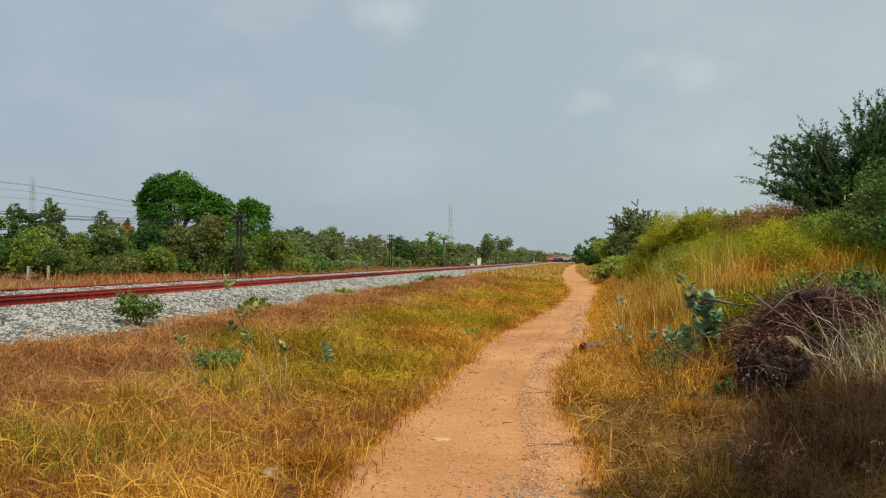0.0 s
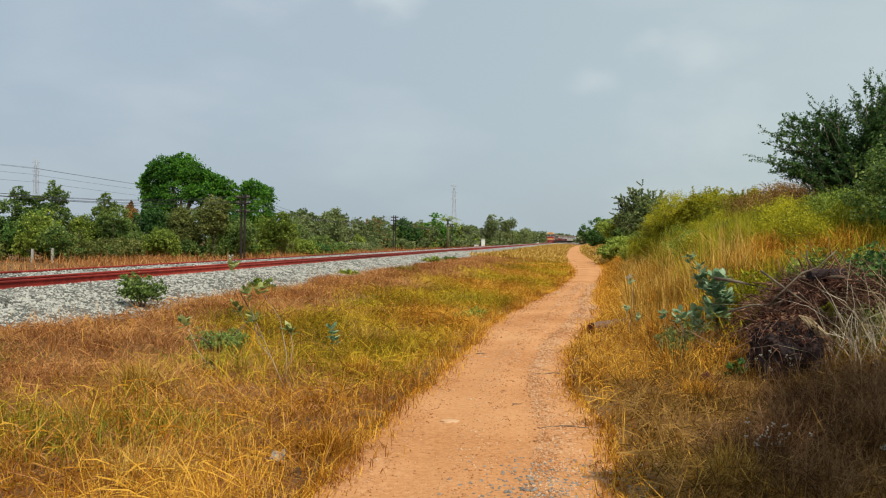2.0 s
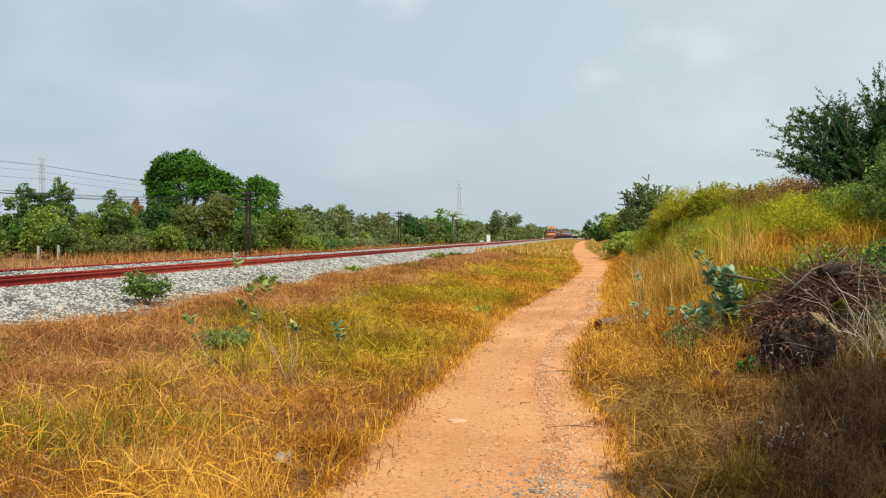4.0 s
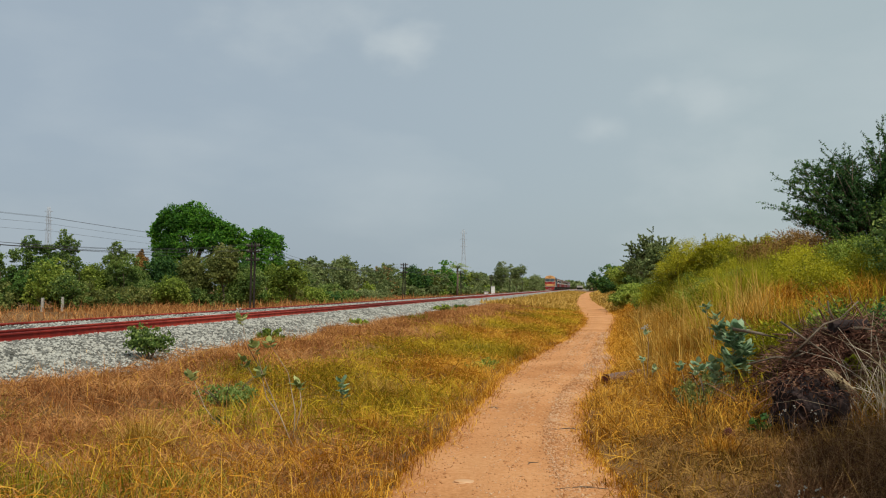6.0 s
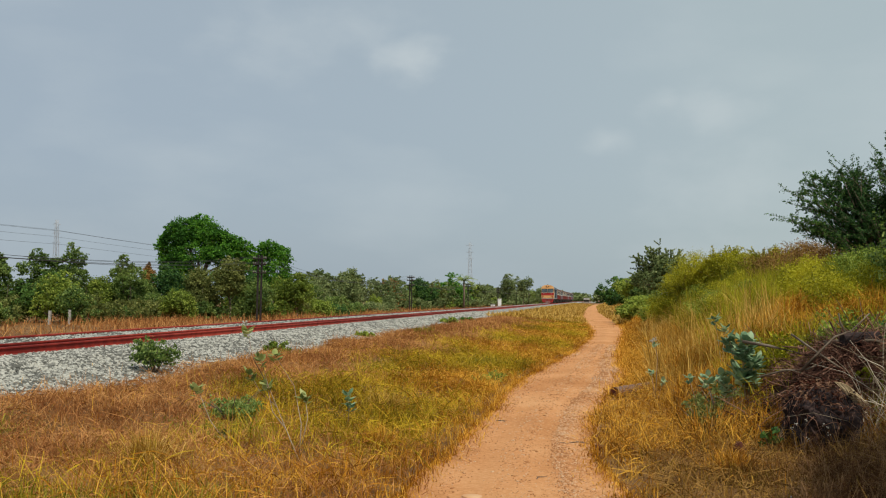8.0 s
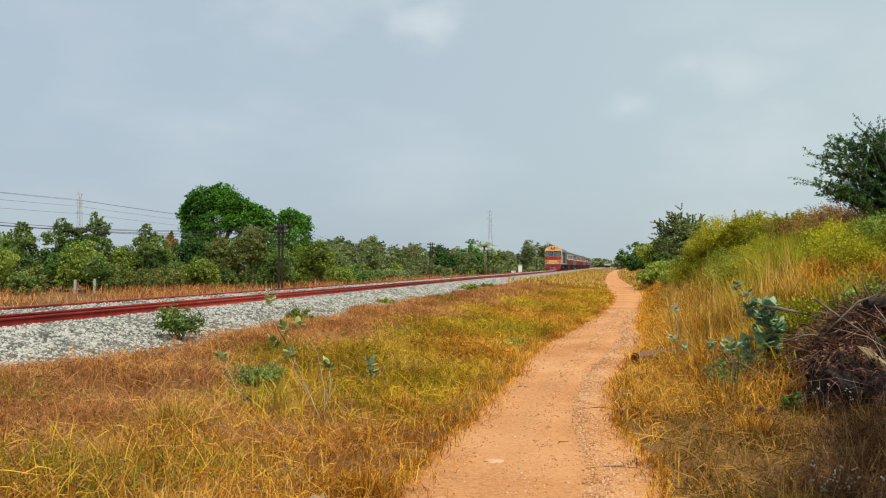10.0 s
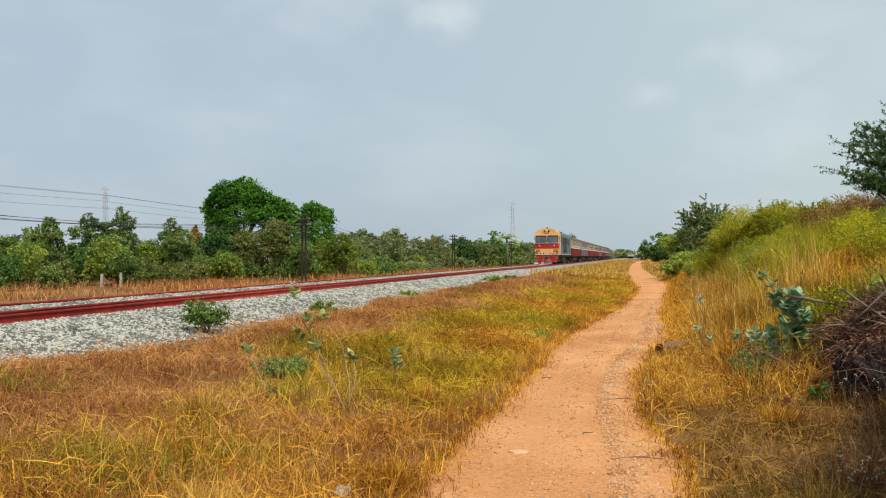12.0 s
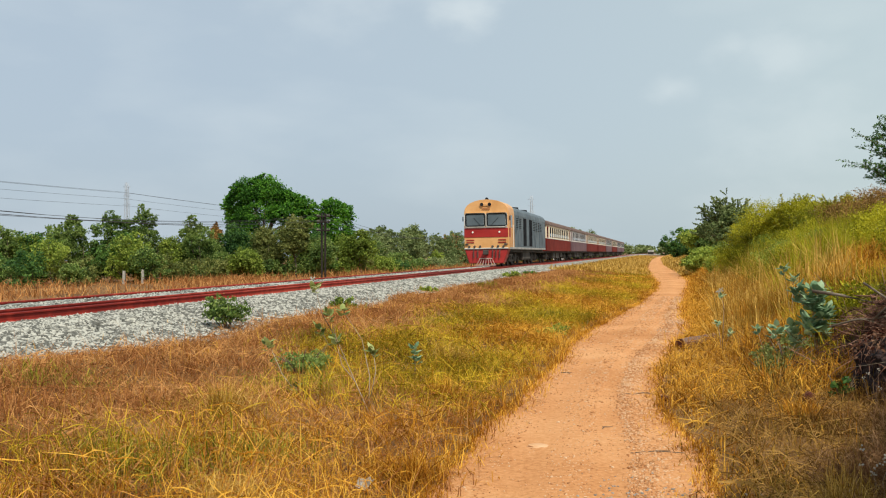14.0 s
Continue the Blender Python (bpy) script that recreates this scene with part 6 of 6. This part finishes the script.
def make_loco():
    loco = new("diesel_locomotive")
    tagged(loco, "orange and red fronted diesel locomotive with grey sides", "locomotive")
    H = 1.375
    cab = hull("cab", 0.0, 2.1, 1.0, 3.1, 3.86, H, P["orange"], loco, "orange painted cab", 0.03)
    hull("engine_body", 2.1, LOCO_L - 1.6, 1.0, 3.05, 3.72, H - 0.01, P["grey"], loco, "weathered blue-grey engine room side")
    hull("rear_cab", LOCO_L - 1.6, LOCO_L, 1.0, 3.08, 3.7, H, P["grey"], loco)
    # front: windscreen panes with frames, red band, lamps, nose ribs
    for s in (-1, 1):
        cx = 0.66 * s
        fr = part("windscreen_frame", box(bmesh.new(), cx - 0.6, cx + 0.6, -0.03, 0.0, 2.32, 3.04, 0.1), P["vent"], cab, "black rubber windscreen frame")
        part("windscreen_rim", box(bmesh.new(), cx - 0.65, cx + 0.65, -0.02, 0.0, 2.27, 3.09, 0.12), P["pale"], cab, "pale windscreen rim")
        part("pane", box(bmesh.new(), cx - 0.53, cx + 0.53, -0.042, -0.03, 2.37, 2.99, 0.004), P["glass"], fr)
        part("headlight", cyl(bmesh.new(), (s * 0.82, -0.075, 1.98), (s * 0.82, -0.028, 1.98), 0.055, None, 16), P["lens"], cab, "round headlight in the red band")
        part("marker_plate", box(bmesh.new(), s * 0.98 - 0.24, s * 0.98 + 0.24, -0.035, 0.0, 1.5, 1.56, 0.004), P["red"], cab)
        part("marker_plate", box(bmesh.new(), s * 0.98 - 0.24, s * 0.98 + 0.24, -0.035, 0.0, 1.36, 1.42, 0.004), P["red"], cab)
        part("cab_window", box(bmesh.new(), s * H - 0.012, s * H + 0.012, 0.75, 1.35, 2.25, 2.95, 0.003), P["glass"], cab, "narrow side cab window")
        part("cab_door", box(bmesh.new(), s * H - 0.01, s * H + 0.012, 1.5, 2.0, 1.1, 2.95, 0.003), P["orange"], cab)
        part("cab_band", box(bmesh.new(), s * H - 0.008, s * H + 0.01, 0.12, 0.6, 1.68, 2.2, 0.002), P["red"], cab, "red band round the cab corner")
        part("handrail", cyl(bmesh.new(), (s * 1.42, 1.42, 1.1), (s * 1.42, 1.42, 2.4), 0.018, None, 6), P["pale"], cab)
        part("mirror", box(bmesh.new(), s * 1.44 - 0.03, s * 1.44 + 0.03, 0.06, 0.1, 2.62, 2.9, 0.01), P["vent"], cab)
    part("red_band", box(bmesh.new(), -1.34, 1.34, -0.028, 0.0, 1.68, 2.22, 0.01), P["red"], cab, "broad red band across the cab front")
    part("pale_line", box(bmesh.new(), -1.34, 1.34, -0.034, 0.0, 2.22, 2.26, 0.003), P["pale"], cab)
    part("pale_line", box(bmesh.new(), -1.34, 1.34, -0.034, 0.0, 1.02, 1.08, 0.003), P["pale"], cab)
    part("number_board", box(bmesh.new(), -0.24, 0.24, -0.035, 0.0, 3.26, 3.38, 0.012), P["rust"], cab)
    lp = part("top_lamp_housing", box(bmesh.new(), -0.34, 0.34, -0.05, 0.3, 3.46, 3.66, 0.04), P["orange"], cab)
    for s in (-1, 1):
        part("top_lamp", cyl(bmesh.new(), (s * 0.24, -0.09, 3.57), (s * 0.24, -0.045, 3.57), 0.1, None, 14), P["vent"], lp, "dark round top headlamp")
    part("horn", cyl(bmesh.new(), (0.05, 0.05, 3.88), (0.05, 0.5, 3.88), 0.1, 0.05, 10), P["vent"], loco)
    # red pilot, draw gear and pale rail guard
    bm = bmesh.new()
    vs = [bm.verts.new(p) for p in ((-1.34, -0.02, 1.0), (1.34, -0.02, 1.0), (1.34, 0.9, 1.0), (-1.34, 0.9, 1.0), (-1.05, -0.12, 0.18), (1.05, -0.12, 0.18), (1.05, 0.7, 0.18), (-1.05, 0.7, 0.18))]
    for q in ((0, 1, 5, 4), (1, 2, 6, 5), (2, 3, 7, 6), (3, 0, 4, 7), (4, 5, 6, 7), (3, 2, 1, 0)):
        bm.faces.new([vs[i] for i in q])
    bmesh.ops.recalc_face_normals(bm, faces=bm.faces)
    bmesh.ops.bevel(bm, geom=list(bm.edges), offset=0.04, segments=2, affect="EDGES")
    pilot = part("pilot", bm, P["red"], loco, "red painted pilot and buffer beam")
    part("coupler", box(bmesh.new(), -0.14, 0.14, -0.45, 0.0, 0.68, 0.95, 0.04), P["dark"], pilot)
    for dx in (-0.75, -0.5, 0.42, 0.62, 0.85):
        part("air_hose", cyl(bmesh.new(), (dx, -0.14, 0.98), (dx * 0.98, -0.2, 0.5), 0.03, None, 8), P["dark"], pilot)
    for i in range(7):
        dx = -0.48 + 0.16 * i
        part("guard_bar", cyl(bmesh.new(), (dx * 0.75, -0.15, 0.46), (dx * 1.2, -0.3, 0.08), 0.016, None, 6), P["guard"], pilot)
    part("guard_rail", box(bmesh.new(), -0.4, 0.4, -0.175, -0.13, 0.44, 0.49, 0.005), P["guard"], pilot)
    part("guard_rail", box(bmesh.new(), -0.62, 0.62, -0.325, -0.28, 0.06, 0.11, 0.005), P["guard"], pilot)
    # jumper sockets in a row under the nose, and lamp irons
    for dx in (-1.05, -0.72, -0.38, 0.38, 0.72, 1.05):
        part("jumper_socket", cyl(bmesh.new(), (dx, -0.11, 1.13), (dx, 0.0, 1.16), 0.06, 0.07, 10), P["dark"], cab)
    part("nose_shelf", box(bmesh.new(), -1.36, 1.36, -0.09, 0.0, 1.0, 1.05, 0.012), P["sill"], cab, "worn pale shelf under the nose")
    for s in (-1, 1):
        part("lamp_bracket", box(bmesh.new(), s * 1.2 - 0.1, s * 1.2 + 0.1, -0.07, 0.0, 1.24, 1.32, 0.01), P["dark"], cab)
        part("cab_pillar", box(bmesh.new(), s * 1.376 - 0.01, s * 1.376 + 0.012, 0.62, 0.7, 1.1, 3.0, 0.003), P["rust"], cab)
        part("wiper", cyl(bmesh.new(), (s * 0.3, -0.055, 2.34), (s * 0.75, -0.055, 2.8), 0.012, None, 5), P["vent"], cab)
    for s in (-1, 1):
        part("step", box(bmesh.new(), s * 1.28 - 0.12, s * 1.28 + 0.12, 0.95, 1.35, 0.3, 0.36, 0.008), P["dark"], loco)
        part("step", box(bmesh.new(), s * 1.28 - 0.12, s * 1.28 + 0.12, 0.95, 1.35, 0.62, 0.68, 0.008), P["dark"], loco)
        part("sill", box(bmesh.new(), s * 1.36 - 0.04, s * 1.36 + 0.04, 0.3, LOCO_L - 0.1, 0.98, 1.1, 0.01), P["sill"], loco, "pale side sill")
        # side panels: doors, grilles and rails
        for y, w in ((5.9, 1.25), (8.6, 1.25)):
            part("side_door", box(bmesh.new(), s * H - 0.012, s * H + 0.02, y, y + w, 1.2, 2.95, 0.004), P["vent"], loco, "dark tall ventilation door")
        for y in (2.7, 3.9, 10.4, 11.6, 12.8, 14.0):
            g = part("grille", box(bmesh.new(), s * H - 0.012, s * H + 0.012, y, y + 0.95, 2.2, 2.95, 0.003), P["grey"], loco)
            for k in range(6):
                part("slat", box(bmesh.new(), s * H - 0.01, s * H + 0.026, y + 0.06, y + 0.89, 2.27 + 0.11 * k, 2.31 + 0.11 * k), P["vent"], g)
            part("panel_rib", box(bmesh.new(), s * H - 0.01, s * H + 0.018, y - 0.12, y - 0.08, 1.12, 3.0), P["grey"], loco)
    for y in (4.0, 8.0, 12.0):
        part("roof_fan", cyl(bmesh.new(), (0, y, 3.6), (0, y, 3.76), 0.75, 0.7, 20), P["vent"], loco)
    part("roof_walk", box(bmesh.new(), -0.95, 0.95, 2.2, LOCO_L - 1.7, 3.42, 3.56, 0.02), P["roof"], loco, "dark grimy roof panels")
    part("fuel_tank", box(bmesh.new(), -1.15, 1.15, 6.9, 10.4, 0.3, 1.0, 0.1), P["dark"], loco)
    part("underframe", box(bmesh.new(), -1.2, 1.2, 0.8, LOCO_L - 0.4, 0.8, 1.0, 0.02), P["dark"], loco)
    for o in loco.children_recursive:
        o.data.transform(Matrix.Diagonal((1, 1, 1.05, 1)))
    bogie(loco, 4.0, 3)
    bogie(loco, LOCO_L - 4.0, 3)
    return loco


def make_coach(lower, upper, label, seed):
    L = COACH_PITCH - 0.7
    c = new("passenger_coach")
    tagged(c, label, "coach", group="coaches of the train")
    y0, y1 = 0.35, 0.35 + L
    hull("lower_body", y0, y1, 0.95, 1.98, 1.98, 1.36, P[lower], c)
    up = hull("upper_body", y0, y1, 1.98, 3.05, 3.05, 1.355, P[upper], c)
    hull("roof", y0 - 0.1, y1 + 0.1, 3.05, 3.12, 3.6, 1.42, P["roof"], c, "dark arched roof")
    n = 10
    for i in range(n):
        y = y0 + 1.9 + (L - 3.8) * (i + 0.5) / n
        for s in (-1, 1):
            w = piece("window", "coach_window", lambda bm: box(bm, -0.02, 0.02, -0.42, 0.42, -0.42, 0.42, 0.01), P["vent"], up, pose(s * 1.35, y, 2.5))
            piece("pane", "coach_pane", lambda bm: box(bm, -0.004, 0.004, -0.36, 0.36, -0.34, -0.1, 0.001), P["glass"], w, pose(s * 0.022, 0, 0))
    for s in (-1, 1):
        part("waist_line", box(bmesh.new(), s * 1.365 - 0.012, s * 1.365 + 0.012, y0, y1, 1.96, 2.02), P["pale"], c)
        for yy in (y0 + 0.35, y1 - 1.15):
            d = piece("door", f"coach_door_{lower}", lambda bm: box(bm, -0.015, 0.015, 0, 0.8, 1.0, 2.95, 0.004), P[lower], c, pose(s * 1.36, yy, 0))
            piece("door_window", "coach_door_window", lambda bm: box(bm, -0.02, 0.02, 0.15, 0.65, 2.15, 2.8, 0.004), P["vent"], d, pose(0, 0, 0))
            piece("step", "coach_step", lambda bm: box(bm, -0.12, 0.12, 0.05, 0.75, 0.5, 0.56, 0.006), P["dark"], c, pose(s * 1.22, yy, 0))
    for yy in (y0 - 0.3, y1):
        part("gangway", box(bmesh.new(), -0.6, 0.6, yy, yy + 0.3, 1.0, 3.2, 0.04), P["dark"], c)
    for k in range(6):
        yy = 5.2 + 1.7 * k
        part("roof_vent", box(bmesh.new(), -0.18, 0.18, yy, yy + 0.4, 3.57, 3.68, 0.03), P["roof"], c)
    part("underframe", box(bmesh.new(), -1.1, 1.1, y0, y1, 0.8, 0.95, 0.02), P["dark"], c)
    for yy, w, h in ((6.4, 1.6, 0.45), (8.9, 2.2, 0.5), (12.2, 1.4, 0.4)):
        part("equipment_box", box(bmesh.new(), -1.15, 1.15, yy, yy + w, 0.8 - h, 0.8, 0.04), P["dark"], c)
    bogie(c, 3.1, 2)
    bogie(c, COACH_PITCH - 3.1, 2)
    return c


def make_train():
    out = [make_loco()]
    kinds = [make_coach("maroon", "cream", "maroon and cream railway passenger coach", 1), make_coach("purple", "dull", "dusty white and purple-grey passenger coach", 2)]
    order = (0, 1, 0, 0, 1, 0, 1, 1)
    used = set()
    for k in order:
        if k in used:
            out.append(copy_thing(kinds[k], pose(0, 0, 0)))
        else:
            used.add(k)
            out.append(kinds[k])
    return out


TRAIN = make_train()
SPEED, FRONT_END = 23.4, 51.5


def motions():
    ts = [0.5 * i for i in range(29)]
    offs = [0.0] + [LOCO_L + GAP + COACH_PITCH * j for j in range(COACH_N)]
    lens = [LOCO_L] + [COACH_PITCH] * COACH_N
    for ob, off, ln in zip(TRAIN, offs, lens):
        rows = []
        for t in ts:
            y0 = FRONT_END + SPEED * (14.0 - t) + off
            y1 = y0 + ln
            x0, x1 = float(track_x(y0)), float(track_x(y1))
            yaw = -math.degrees(math.atan2(x1 - x0, y1 - y0))
            rows.append((t, pose(x0, y0, RAIL_Z, 0, 0, yaw)))
        walk(ob, rows)


motions()
